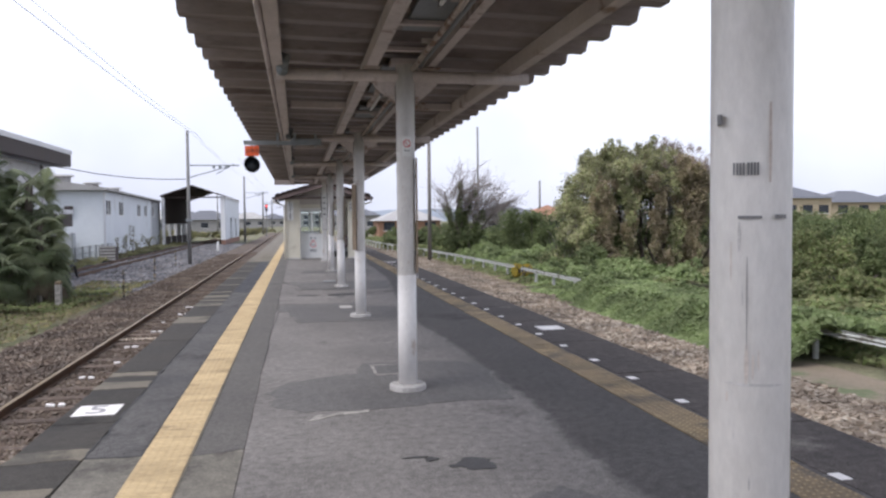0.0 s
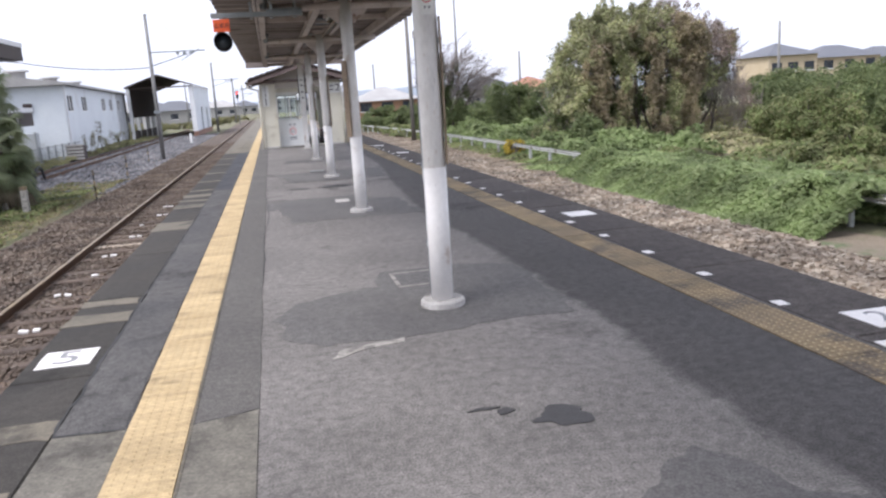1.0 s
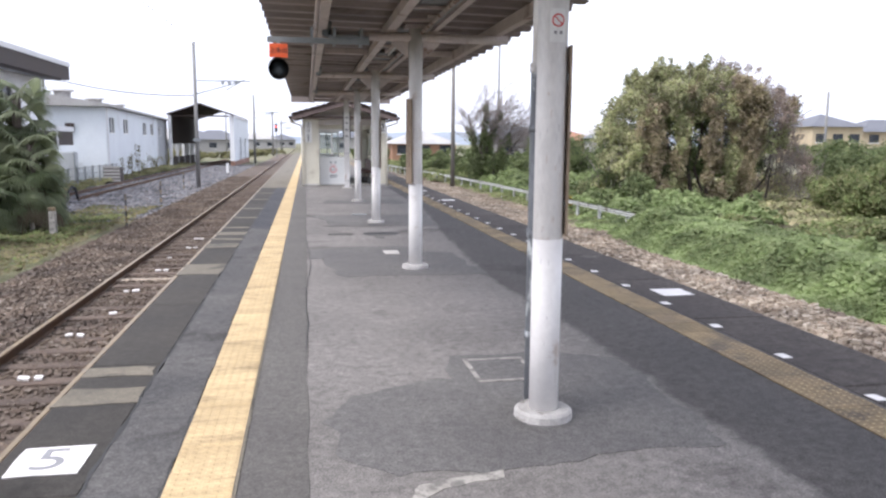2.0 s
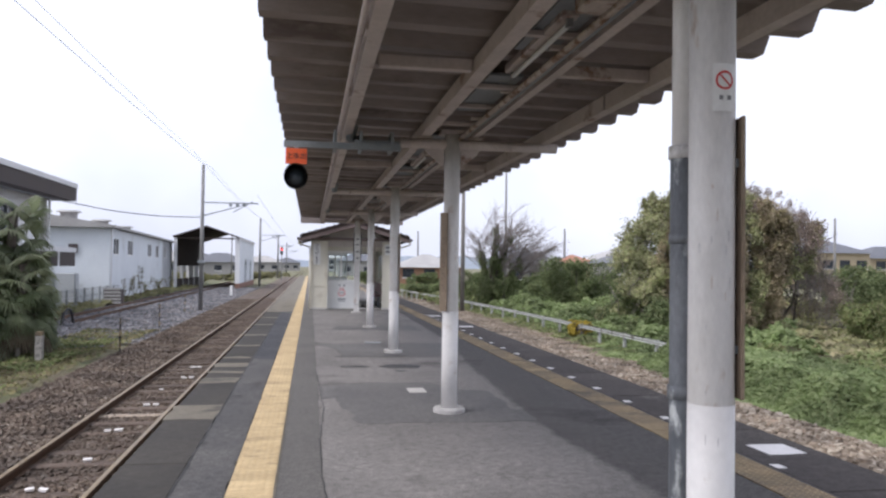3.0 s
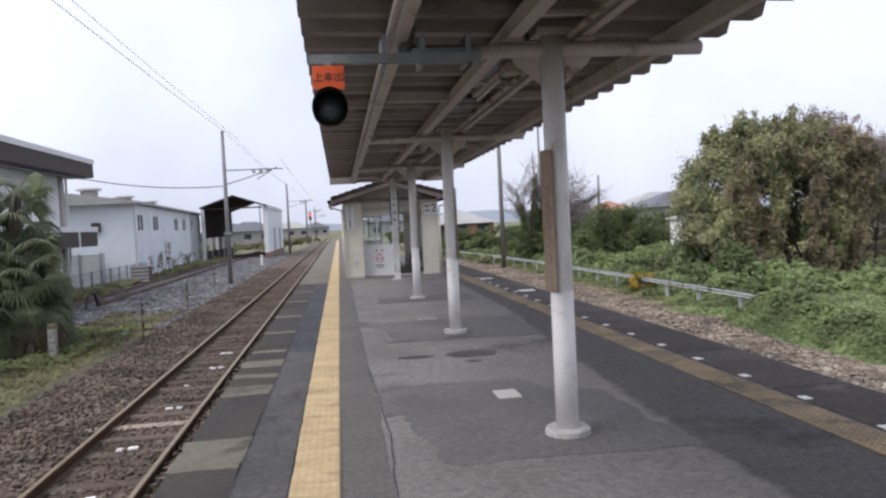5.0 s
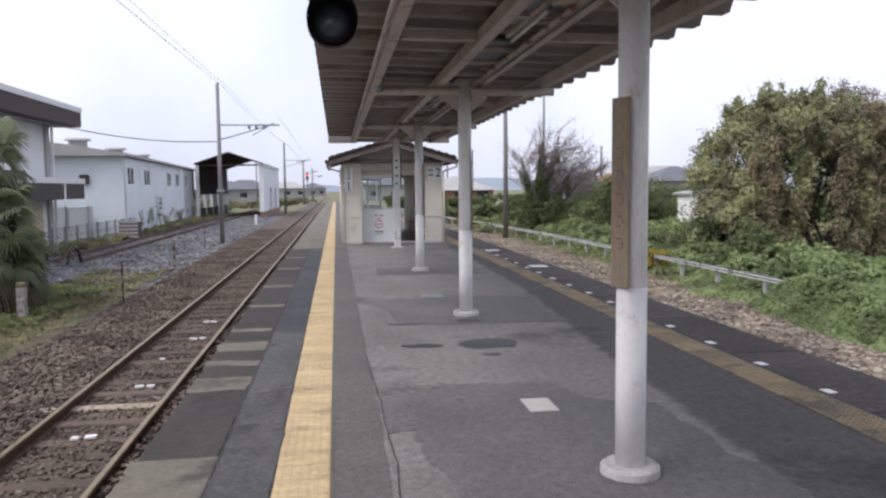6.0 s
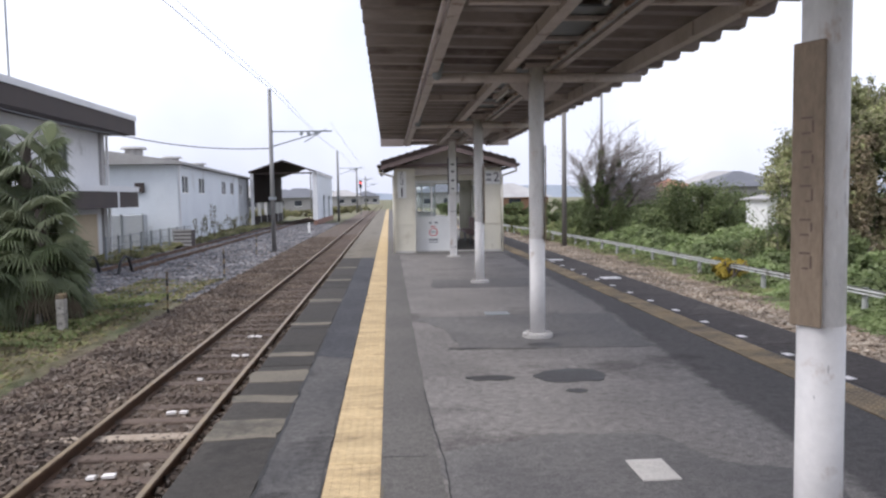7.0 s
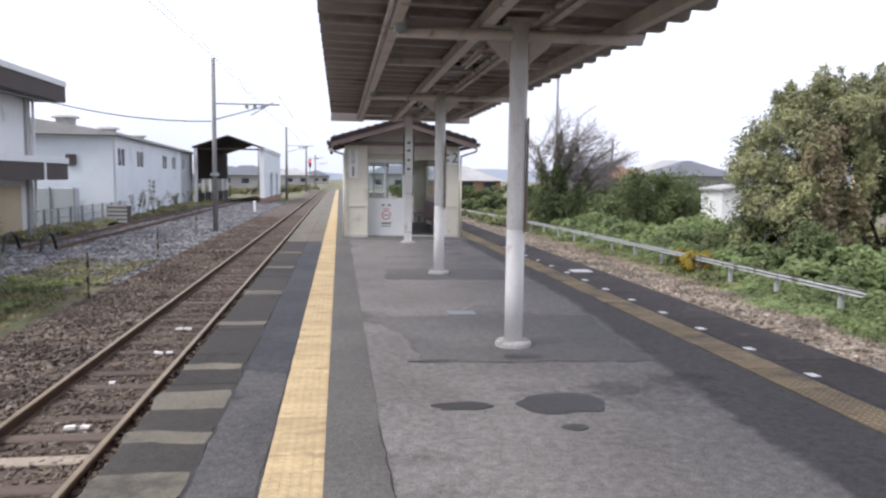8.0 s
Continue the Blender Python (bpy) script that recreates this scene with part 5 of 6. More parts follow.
line_pole((-7.15, 45.8, GZ), 7.85, r=0.115, arm=2.9)
line_pole((-7.3, 95, GZ), 8.0, r=0.15, arm=2.9)
line_pole((-7.3, 145, GZ), 8.0, r=0.19, arm=2.9)
line_pole((-7.3, 195, GZ), 8.0, r=0.19, arm=2.9)
line_pole((7.05, 45.8, GZ), 8.6, WOODPOLE, 0.13, label="grey-brown weathered pole beside the guard rail")
line_pole((16.7, 73, GZ), 11.7, POLE, 0.13, label="thin pole behind the bare tree")
line_pole((34.5, 107.5, GZ), 8.2, POLE, 0.2, label="distant grey utility pole")
line_pole((53, 75, GZ), 8.2, POLE, 0.16, label="distant grey utility pole")
line_pole((15, 120, GZ), 8.0, POLE, 0.16, label="distant grey utility pole")
line_pole((-16, 150, GZ), 8.0, POLE, 0.16, label="distant grey utility pole")


def wire(name, label, pts, r=0.012, sag=0.4, material=WIRE):
    b = bmesh.new()
    for p, q in zip(pts, pts[1:]):
        p, q = Vector(p), Vector(q)
        prev = None
        for i in range(17):
            f = i / 16
            x = p.lerp(q, f) - Vector((0, 0, sag * 4 * f * (1 - f)))
            if prev is not None:
                tube(b, prev, x, r, n=5, caps=False)
            prev = x
    return tagged(part(name, b, material), label, "wire")


wire("overhead_wire", "twin feeder wire strung along the line poles", [(-7.0, -10, 6.7), (-7.0, 45.8, 6.7), (-7.1, 95, 6.8), (-7.1, 195, 6.8)], 0.01, 0.3, WIRE_PALE)
wire("overhead_wire", "thin feeder wire strung along the line poles", [(-6.6, -10, 6.9), (-6.6, 45.8, 6.5), (-6.8, 95, 6.6), (-6.8, 195, 6.6)], 0.007, 0.3, WIRE_PALE)
wire("service_cable", "dark sagging cable from the station to the pole", [(-13.4, 24, 4.75), (-13.45, 45.5, 4.5), (-7.25, 45.7, 3.95)], 0.025, 0.2)
wire("overhead_wire", "thin wire along the far side of the platform", [(7.0, -15, 7.2), (7.05, 45.8, 6.6), (7.0, 95, 6.6)], 0.008, 0.5)
wire("overhead_wire", "contact wire over the running line", [(-4.4, 47, 5.3), (-4.4, 95, 5.0), (-4.4, 195, 5.0)], 0.01, 0.1, WIRE_PALE)

t = thing("colour_light_signal", "distant railway signal showing a red light", "signal", (-5.9, 125, GZ))
b = bmesh.new()
tube(b, (0, 0, 0), (0, 0, 4.9), 0.07, n=10)
part("mast", b, POLE, t)
b = bmesh.new()
box(b, -0.2, 0.2, -0.1, 0.1, 4.1, 5.3, 0.05)
part("head", b, BLACK, t)
b = bmesh.new()
tube(b, (0, -0.16, 4.9), (0, -0.11, 4.9), 0.12, n=12)
part("red_lamp", b, plain("signal_red", (0.9, 0.05, 0.04), 0.4, emit=4.0), t, "lit red lamp")

# ---- small lineside things ----
for x, y in ((-6.7, 26.7), (-7.1, 34.5), (-7.6, 43.6)):
    t = thing("striped_marker", "slim yellow and black striped lineside marker", "marker post", (x, y, GZ), group="lineside markers")
    for i in range(6):
        b = bmesh.new()
        tube(b, (0, 0, 0.17 * i), (0, 0, 0.17 * i + 0.168), 0.024, n=8)
        part("band", b, (BLACK, YELLOW_OLD)[i % 2], t)
t = thing("marker_post", "short pale concrete post with a yellow cap", "marker post", (-8.0, 24.2, GZ))
b = bmesh.new()
box(b, -0.08, 0.08, -0.08, 0.08, 0, 0.75, 0.012)
part("post", b, CEMENT, t)
b = bmesh.new()
box(b, -0.082, 0.082, -0.082, 0.082, 0.752, 0.85, 0.012)
part("cap", b, YELLOW_OLD, t)
t = thing("white_marker", "small white lineside marker", "marker post", (-7.6, 66, GZ))
b = bmesh.new()
box(b, -0.09, 0.09, -0.07, 0.07, 0, 0.85, 0.03)
part("post", b, SIGN_WHITE, t)

fence = thing("yard_fence", "low wire mesh fence on grey posts by the siding", "fence", (0, 0, GZ))
for k in range(9):
    y = 41.0 + 1.5 * k
    b = bmesh.new()
    box(b, -13.33, -13.25, y, y + 0.08, 0, 1.2)
    part("post", b, GALV, fence)
    for z in (0.35, 0.75, 1.12):
        b = bmesh.new()
        box(b, -13.3, -13.28, y + 0.083, y + 1.497, z, z + 0.03)
        part("rail", b, GALV, fence)
    b = bmesh.new()
    for j in range(1, 12):
        box(b, -13.293, -13.287, y + 0.12 * j, y + 0.12 * j + 0.008, 0.02, 1.12)
    part("mesh", b, GALV, fence)
crate = thing("slatted_crate", "grey slatted crate beside the siding fence", "crate", (-12.9, 51.5, GZ))
for k in range(5):
    b = bmesh.new()
    box(b, -0.5, 0.5, -0.5, -0.44, 0.15 + 0.2 * k, 0.28 + 0.2 * k)
    part("slat", b, ROOF_GREY, crate)
b = bmesh.new()
box(b, -0.48, 0.48, -0.43, 0.5, 0.0, 1.0)
part("body", b, FASCIA, crate)

# ---- guard rail ----
gpts = [(8.3, 5.0), (8.25, 11.0), (8.1, 18.0), (8.05, 25.0), (8.0, 33.0), (7.8, 41.0), (7.4, 49.0), (6.7, 58.0), (5.9, 70.0), (5.2, 90.0)]
gr = thing("guard_rail", "weathered white guard rail on short posts", "guard rail", (0, 0, 0))
for (ax, ay), (bx, by) in zip(gpts, gpts[1:]):
    b = bmesh.new()
    d = Vector((bx - ax, by - ay, 0)).normalized()
    nrm = Vector((-d.y, d.x, 0))
    q = [(0.02, -0.6), (-0.03, -0.57), (0.02, -0.53), (-0.03, -0.49), (0.02, -0.46), (0.03, -0.46), (-0.015, -0.49), (0.03, -0.53), (-0.015, -0.57), (0.03, -0.6)]
    rings = []
    for px, py in ((ax, ay), (bx, by)):
        rings.append([b.verts.new((px + nrm.x * o, py + nrm.y * o, z)) for o, z in q])
    for i in range(10):
        j = (i + 1) % 10
        b.faces.new((rings[0][i], rings[0][j], rings[1][j], rings[1][i]))
    part("rail", b, GUARD, gr)
    n = int(math.hypot(bx - ax, by - ay) / 2.0)
    for i in range(n):
        f = (i + 0.5) / n
        x, y = ax + (bx - ax) * f + 0.1, ay + (by - ay) * f
        b = bmesh.new()
        tube(b, (x, y, GZ), (x, y, -0.48), 0.06, n=10)
        part("post", b, GUARD, gr)


# ---- plants ----
def blades(name, label, material, pos, nrm, size, rng, kind="stuff", parent=None, aspect=1.0, category="plants", fold=0.3):
    """Many small folded leaves as one mesh: a rhomb of two triangles bent along its rib."""
    n = len(pos)
    nrm = nrm / np.linalg.norm(nrm, axis=1, keepdims=True)
    r = rng.normal(size=(n, 3))
    a = np.cross(nrm, r)
    a /= np.linalg.norm(a, axis=1, keepdims=True) + 1e-9
    c = np.cross(nrm, a)
    s = rng.uniform(*size, (n, 1))
    tip, side = a * s, c * s * 0.5 * aspect
    lift = nrm * s * fold
    v = np.stack([pos - tip, pos + side + lift, pos + tip, pos - side + lift], 1).reshape(-1, 3)
    i = 4 * np.arange(n)[:, None]
    f = np.concatenate([i + np.array([0, 1, 2]), i + np.array([0, 2, 3])])
    me = bpy.data.meshes.new(name)
    me.from_pydata(v, [], f)
    ob = finish(name, me, material, parent)
    return tagged(ob, label, category, kind=kind) if parent is None else ob


def clump_leaves(rng, centres, radii, count, squash=0.8, shell=0.55):
    """Leaf places in a cloud of overlapping clumps, densest near their skins."""
    k = rng.integers(0, len(centres), count)
    d = rng.normal(size=(count, 3))
    d /= np.linalg.norm(d, axis=1, keepdims=True)
    rad = shell + (1 - shell) * rng.uniform(0, 1, (count, 1)) ** 0.6
    p = centres[k] + d * rad * radii[k][:, None] * np.array([1, 1, squash])
    return p, d + rng.normal(size=(count, 3)) * 0.5 + np.array([0, 0, 0.4])


def limb(b, p, q, r0, r1, rng, n=4, wob=0.15):
    p, q = Vector(p), Vector(q)
    prev, pr = p, r0
    for i in range(1, n + 1):
        f = i / n
        x = p.lerp(q, f) + Vector(rng.normal(size=3)) * wob * (1 - f) * (q - p).length * 0.25
        r = r0 + (r1 - r0) * f
        tube(b, prev, x, pr, r, n=7, caps=False)
        prev, pr = x, r
    return prev


# big vine-hung tree by the guard rail
def tree_top(u):
    return 5.65 * max(0.0, 1 - (abs(u - 0.6) / 4.35) ** 3.6) ** 0.5 + 0.2 * math.sin(u * 2.3) + 0.15 * math.sin(u * 5.1 + 1) + 0.3 * math.exp(-((u + 1.0) / 0.7) ** 2) - 0.45 * math.exp(-((u + 0.2) / 0.35) ** 2) + 0.2 * math.exp(-((u - 1.3) / 0.6) ** 2)


def lobe_leaves(rng, lobes, count, shell=0.5):
    """Leaf places on uneven lobes, each row a centre and three radii."""
    lobes = np.array(lobes)
    area = lobes[:, 3] * lobes[:, 5]
    k = rng.choice(len(lobes), count, p=area / area.sum())
    d = rng.normal(size=(count, 3))
    d /= np.linalg.norm(d, axis=1, keepdims=True)
    wob = 0.8 + 0.4 * np.sin(d[:, :1] * 5 + k[:, None]) * np.cos(d[:, 2:] * 4 + k[:, None] * 1.7)
    p = lobes[k, :3] + d * wob * (shell + (1 - shell) * rng.uniform(0, 1, (count, 1)) ** 0.6 + 0.5 * rng.uniform(0, 1, (count, 1)) ** 7) * lobes[k, 3:]
    p[:, 2] = np.abs(p[:, 2]) + 0.03
    return p, d * 0.8 + rng.normal(size=(count, 3)) * 0.55 + np.array([-0.1, -0.2, 0.55])


def big_tree():
    rng = np.random.default_rng(12)
    t = thing("broad_tree", "broad tangled tree hung with vines, green top and browning sides", "tree", (13.9, 31.5, GZ))
    for k in range(11):
        bx = (-2.6, -1.5, -0.8, 0.1, 0.9, 1.6, 2.2, 2.8, 3.3, 3.9, 0.4)[k]
        wood = bmesh.new()
        base = (bx, rng.uniform(-1.1, 0.5), 0)
        top = (bx * 1.15 + 0.2, rng.uniform(-1, 1), tree_top(bx * 1.15) - rng.uniform(0.5, 1.2))
        limb(wood, base, top, 0.11 if k < 5 else 0.06, 0.03, rng, 6)
        for j in range(7):
            p = Vector(base).lerp(Vector(top), rng.uniform(0.35, 0.95))
            limb(wood, p, p + Vector((rng.uniform(-0.9, 0.9), rng.uniform(-0.9, 0.9), rng.uniform(0.0, 0.7))), 0.03, 0.01, rng, 3, 0.1)
        part("trunk", wood, BARK, t)
    green, mixed, mauve, dark = [], [], [], []
    # crown lobes along the uneven top
    for u in np.arange(-4.0, 4.9, 0.27):
        for v in (-1.7, -0.9, -0.1, 0.8, 1.7):
            uu, vv = u + rng.uniform(-0.3, 0.3), v + rng.uniform(-0.3, 0.3)
            z = tree_top(uu) - 0.22 * vv * vv - rng.uniform(0.3, 0.95)
            if z < 0.5:
                continue
            r = rng.uniform(0.28, 0.62)
            lobe = (uu, vv, z, r, r, r * rng.uniform(0.7, 1.0))
            turn = uu + rng.normal() * 0.55
            (green if turn < 1.2 else mauve).append(lobe)
    for k in range(150):
        uu, vv = rng.uniform(-4.3, 4.8), rng.uniform(-2.0, 0.8)
        r = rng.uniform(0.1, 0.24)
        z = tree_top(uu) - 0.22 * vv * vv + rng.uniform(-0.35, 0.22)
        if z > 0.5:
            (green if uu + rng.normal() * 0.6 < 1.0 else mauve).append((uu, vv, z, r, r, r * 1.3))
    # curtains of creeper hanging down the near side, with hollows between them
    for u in np.arange(-4.0, 4.4, 0.34):
        uu = u + rng.uniform(-0.15, 0.15)
        if rng.uniform() < 0.2 or -0.75 < uu < -0.3:
            continue
        v = -1.65 - 0.45 * math.cos(uu * 0.5) + rng.uniform(-0.3, 0.35)
        z1 = tree_top(uu) - rng.uniform(0.9, 1.6)
        z0 = rng.uniform(0.1, 1.3) if uu < 1.6 else rng.uniform(1.3, 2.4)
        z = z1
        kind = green if (0.35 < uu < 1.0 or rng.uniform() < 0.16) else mixed if uu < 1.9 else mauve
        while z > z0:
            r = rng.uniform(0.2, 0.42)
            (kind if rng.uniform() < 0.8 else mixed).append((uu + rng.uniform(-0.28, 0.28), v + rng.uniform(-0.25, 0.25), z, r, r, r * rng.uniform(1.0, 1.8)))
            z -= rng.uniform(0.3, 0.6)
    # inner lobes in a darker leaf colour, painting in the crown's inside shade
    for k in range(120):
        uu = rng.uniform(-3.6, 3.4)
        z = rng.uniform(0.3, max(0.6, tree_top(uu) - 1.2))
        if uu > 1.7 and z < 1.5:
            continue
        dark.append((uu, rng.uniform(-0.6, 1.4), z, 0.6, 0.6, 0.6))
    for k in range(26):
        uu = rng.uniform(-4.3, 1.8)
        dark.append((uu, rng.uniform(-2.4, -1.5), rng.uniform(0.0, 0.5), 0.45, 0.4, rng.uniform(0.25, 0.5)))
    # undergrowth joins the shade-coloured inner lobes and the low growth at the foot
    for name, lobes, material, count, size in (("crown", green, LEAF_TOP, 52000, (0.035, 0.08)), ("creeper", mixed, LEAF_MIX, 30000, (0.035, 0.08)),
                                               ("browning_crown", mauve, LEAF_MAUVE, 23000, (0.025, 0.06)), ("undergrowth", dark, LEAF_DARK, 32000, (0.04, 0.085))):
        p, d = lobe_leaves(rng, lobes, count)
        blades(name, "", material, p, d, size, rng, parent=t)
    twig = bmesh.new()
    for k in range(1500):
        u, v = rng.uniform(-4.0, 4.9), rng.uniform(-1.9, 1.0)
        if k % 4:
            u = 0.9 + abs(u) * 0.86
        z = tree_top(min(u, 4.6)) - 0.22 * v * v - rng.uniform(0.0, 2.8) * (1 if u > 0.8 else 0.3)
        if z < 0.6:
            z = rng.uniform(0.6, 2.6)
        limb(twig, (u, v, z - 0.5), (u + rng.uniform(-0.4, 0.6), v + rng.uniform(-0.4, 0.3), z + rng.uniform(0.05, 0.45)), 0.01, 0.004, rng, 2, 0.3)
    tagged(part("twig_mass", twig, TWIG, t), kind="stuff")


big_tree()


def bare_tree():
    rng = np.random.default_rng(5)
    t = thing("bare_tree", "bare leaning tree with ivy-clad limbs", "tree", (8.9, 47.5, GZ))
    ivy, rad = [], []
    fine = bmesh.new()
    for dx, dz, clad in ((-0.5, 4.3, 0.8), (0.5, 5.1, 0.93), (1.5, 4.6, 0.92), (2.4, 4.0, 0.75), (3.0, 3.4, 0.5), (0.9, 3.4, 0.9)):
        wood = bmesh.new()
        top = Vector((dx, rng.uniform(-0.6, 0.6), dz))
        base = Vector((rng.uniform(-0.1, 0.5), 0, 0))
        limb(wood, base, top, 0.15, 0.04, rng, 5)
        part("limb", wood, BARK, t)
        for f in np.linspace(0.05, clad, 15):
            ivy.append(base.lerp(top, f) + Vector(rng.normal(size=3)) * 0.06)
            rad.append(rng.uniform(0.2, 0.34) * (1.35 - 0.6 * f))
        for j in range(30):
            p = base.lerp(top, rng.uniform(0.55, 1.0))
            out = Vector((rng.uniform(-0.5, 1.0) + dx * 0.35, rng.uniform(-0.8, 0.8), rng.uniform(0.25, 1.0))).normalized()
            q = p + out * rng.uniform(0.9, 2.1)
            limb(fine, p, q, 0.02, 0.007, rng, 3, 0.3)
            for i in range(14):
                b0 = p.lerp(q, rng.uniform(0.3, 1))
                limb(fine, b0, b0 + (out + Vector(rng.normal(size=3)) * 0.6).normalized() * rng.uniform(0.35, 0.95), 0.0075, 0.004, rng, 2, 0.4)
    tagged(part("twig_mass", fine, TWIG, t), kind="stuff")
    for k in range(30):
        ivy.append(Vector((rng.uniform(-0.7, 2.6), rng.uniform(-0.7, 0.5), rng.uniform(0.2, 1.5))))
        rad.append(rng.uniform(0.3, 0.5))
    p, d = clump_leaves(rng, np.array(ivy), np.array(rad), 17000, 1.3, 0.2)
    blades("ivy", "", LEAF_DARK, p, d, (0.05, 0.1), rng, parent=t)


bare_tree()


def shrub(name, label, at, size, material, count, seed, leaf=(0.045, 0.095), clumps=46):
    rng = np.random.default_rng(seed)
    t = thing(name, label, "shrub", at)
    for k in range(5):
        b = bmesh.new()
        limb(b, (rng.uniform(-0.3, 0.3) * size[0], 0, 0), (rng.uniform(-0.7, 0.7) * size[0], rng.uniform(-0.5, 0.5) * size[1], size[2] * 0.8), 0.05, 0.015, rng, 3)
        part("stem", b, BARK, t)
    u = rng.normal(size=(clumps, 3))
    u /= np.linalg.norm(u, axis=1, keepdims=True)
    cs = u * rng.uniform(0.3, 0.85, (clumps, 1)) * np.array(size) * np.array([1, 1, 0.5]) + np.array([0, 0, size[2] * 0.5])
    cs[:, 2] = np.maximum(cs[:, 2], 0.2)
    rs = rng.uniform(0.12, 0.34, clumps) * min(size[0], size[2] * 0.9)
    p, d = clump_leaves(rng, cs, rs, int(count * 1.5), 0.85, 0.3)
    p[:, 2] = np.maximum(p[:, 2], 0.02)
    blades("crown", "", material, p, d, leaf, rng, parent=t)
    return t


shrub("rounded_shrub", "dense dark green rounded shrub", (12.5, 42.5, GZ), (3.0, 1.8, 3.4), LEAF_DARK, 9000, 1)
shrub("rounded_shrub", "dark green scrub beside the bare tree", (9.6, 49, GZ), (2.2, 1.5, 2.4), LEAF_DARK, 6000, 2)
shrub("rounded_shrub", "dark green scrub at the wood's edge", (21.5, 30, GZ), (3.0, 2.2, 2.7), LEAF_DARK, 9000, 3)
shrub("rounded_shrub", "dark green scrub at the wood's edge", (26.5, 33, GZ), (3.4, 2.2, 2.9), LEAF_DARK, 9000, 4)
shrub("rounded_shrub", "green mound of scrub covered in vines", (16.2, 23.2, GZ), (2.2, 1.6, 2.1), LEAF_WEED, 7000, 5)
shrub("rounded_shrub", "green mound of scrub covered in vines", (14.2, 19, GZ), (1.8, 1.4, 1.15), LEAF_WEED, 6000, 6)
shrub("rounded_shrub", "dark green scrub behind the vines", (21, 24, GZ), (2.6, 2.0, 2.4), LEAF_DARK, 8000, 7)
shrub("rounded_shrub", "green scrub covered in creeper", (18.4, 27.5, GZ), (2.0, 1.5, 1.7), LEAF_WEED, 6000, 11)
shrub("rounded_shrub", "dry yellowish scrub in the field", (21.0, 36, GZ), (2.6, 1.8, 1.5), LEAF_PALE, 6000, 12)
shrub("rounded_shrub", "dark green bramble below the tree", (10.6, 28.6, GZ), (1.3, 1.0, 1.5), LEAF_DARK, 4500, 8)
shrub("yellow_weed", "clump of yellowing weeds at the guard rail", (8.0, 29.6, GZ), (0.55, 0.5, 0.85), LEAF_YELLOW, 1600, 9, (0.03, 0.07), 14)
shrub("yellow_weed", "clump of yellowing weeds at the guard rail", (8.45, 31.2, GZ), (0.5, 0.5, 0.75), LEAF_YELLOW, 1200, 10, (0.03, 0.07), 14)
for i, (x, y, h) in enumerate(((15.5, 53, 2.2), (22, 56, 2.6), (27, 50, 2.6), (33, 46, 3.0), (14, 60, 2.0), (9, 64, 1.6), (38, 44, 3.2), (44, 42, 3.2))):
    shrub("hedge_shrub", "dark green scrub along the far field", (x, y, GZ), (3.6, 1.8, h), LEAF_DARK, 5500, 20 + i, (0.08, 0.16))


def cover(name, label, material, count, x0, x1, y0, y1, height, size, seed, near=1.0, edge=0.0, least=0.0):
    """Low leafy ground cover over bumps and hollows."""
    rng = np.random.default_rng(seed)
    x = rng.uniform(x0, x1, count)
    y = y0 + (y1 - y0) * rng.uniform(0, 1, count) ** near
    h = np.array([max(least, 0.55 + 0.9 * noise.noise(Vector((a * 0.55, c * 0.55, seed))) + 0.35 * noise.noise(Vector((a * 2.1, c * 2.1, seed)))) for a, c in zip(x, y)])
    ramp = np.clip((x - x0) / max(0.01, edge), 0, 1) if edge else 1.0
    keep = h > 0.12
    z = GZ + 0.03 + height * h * ramp * rng.uniform(0.55, 1.0, count) ** 0.5
    p = np.stack([x, y, z], -1)[keep]
    d = rng.normal(size=(len(p), 3)) * 0.45 + np.array([-0.15, -0.25, 1.0])
    return blades(name, label, material, p, d, size, rng, aspect=1.5)


cover("vine_ground_cover", "bright green vine leaves covering the bank", LEAF_VINE, 42000, 6.6, 12.5, 12.3, 27, 0.34, (0.035, 0.075), 3, 1.0, 2.0)
cover("vine_ground_cover", "green vines over the bank behind the guard rail", LEAF_VINE, 26000, 8.4, 14, 24, 50, 1.1, (0.06, 0.12), 4, 1.0, 0.8)
cover("vine_ground_cover", "green vines over the near bank", LEAF_WEED, 26000, 8.7, 18, 5, 22, 0.58, (0.05, 0.1), 6, 1.0, 1.2)
cover("vine_ground_cover", "green vines smothering the guard rail", LEAF_VINE, 36000, 7.0, 9.6, 11.4, 22.8, 0.95, (0.04, 0.085), 14, 1.0, 1.0, 0.66)
cover("verge_grass", "rough dry grass along the guard rail", LEAF_WEED, 9000, 7.1, 8.3, 24, 60, 0.22, (0.03, 0.07), 8, 1.2, 0.6)
cover("verge_weeds", "low weeds beside the brown ballast", LEAF_DRY, 7000, -9.5, -6.9, 17, 34, 0.16, (0.03, 0.06), 9)
cover("verge_weeds", "fresh green weeds beside the siding ballast", LEAF_WEED, 3000, -9.4, -7.4, 22.5, 29.5, 0.26, (0.03, 0.07), 15)
cover("siding_weeds", "long pale grass along the warehouse fence", LEAF_PALE, 12000, -14.3, -12.75, 40, 84, 0.36, (0.05, 0.11), 10)
cover("field_weeds", "dry grass in the field behind the tree", LEAF_PALE, 20000, 13.5, 30, 22, 46, 0.55, (0.06, 0.14), 16)
cover("field_weeds", "rough weeds beyond the guard rail", LEAF_WEED, 14000, 6.5, 14, 50, 90, 0.6, (0.08, 0.16), 11)


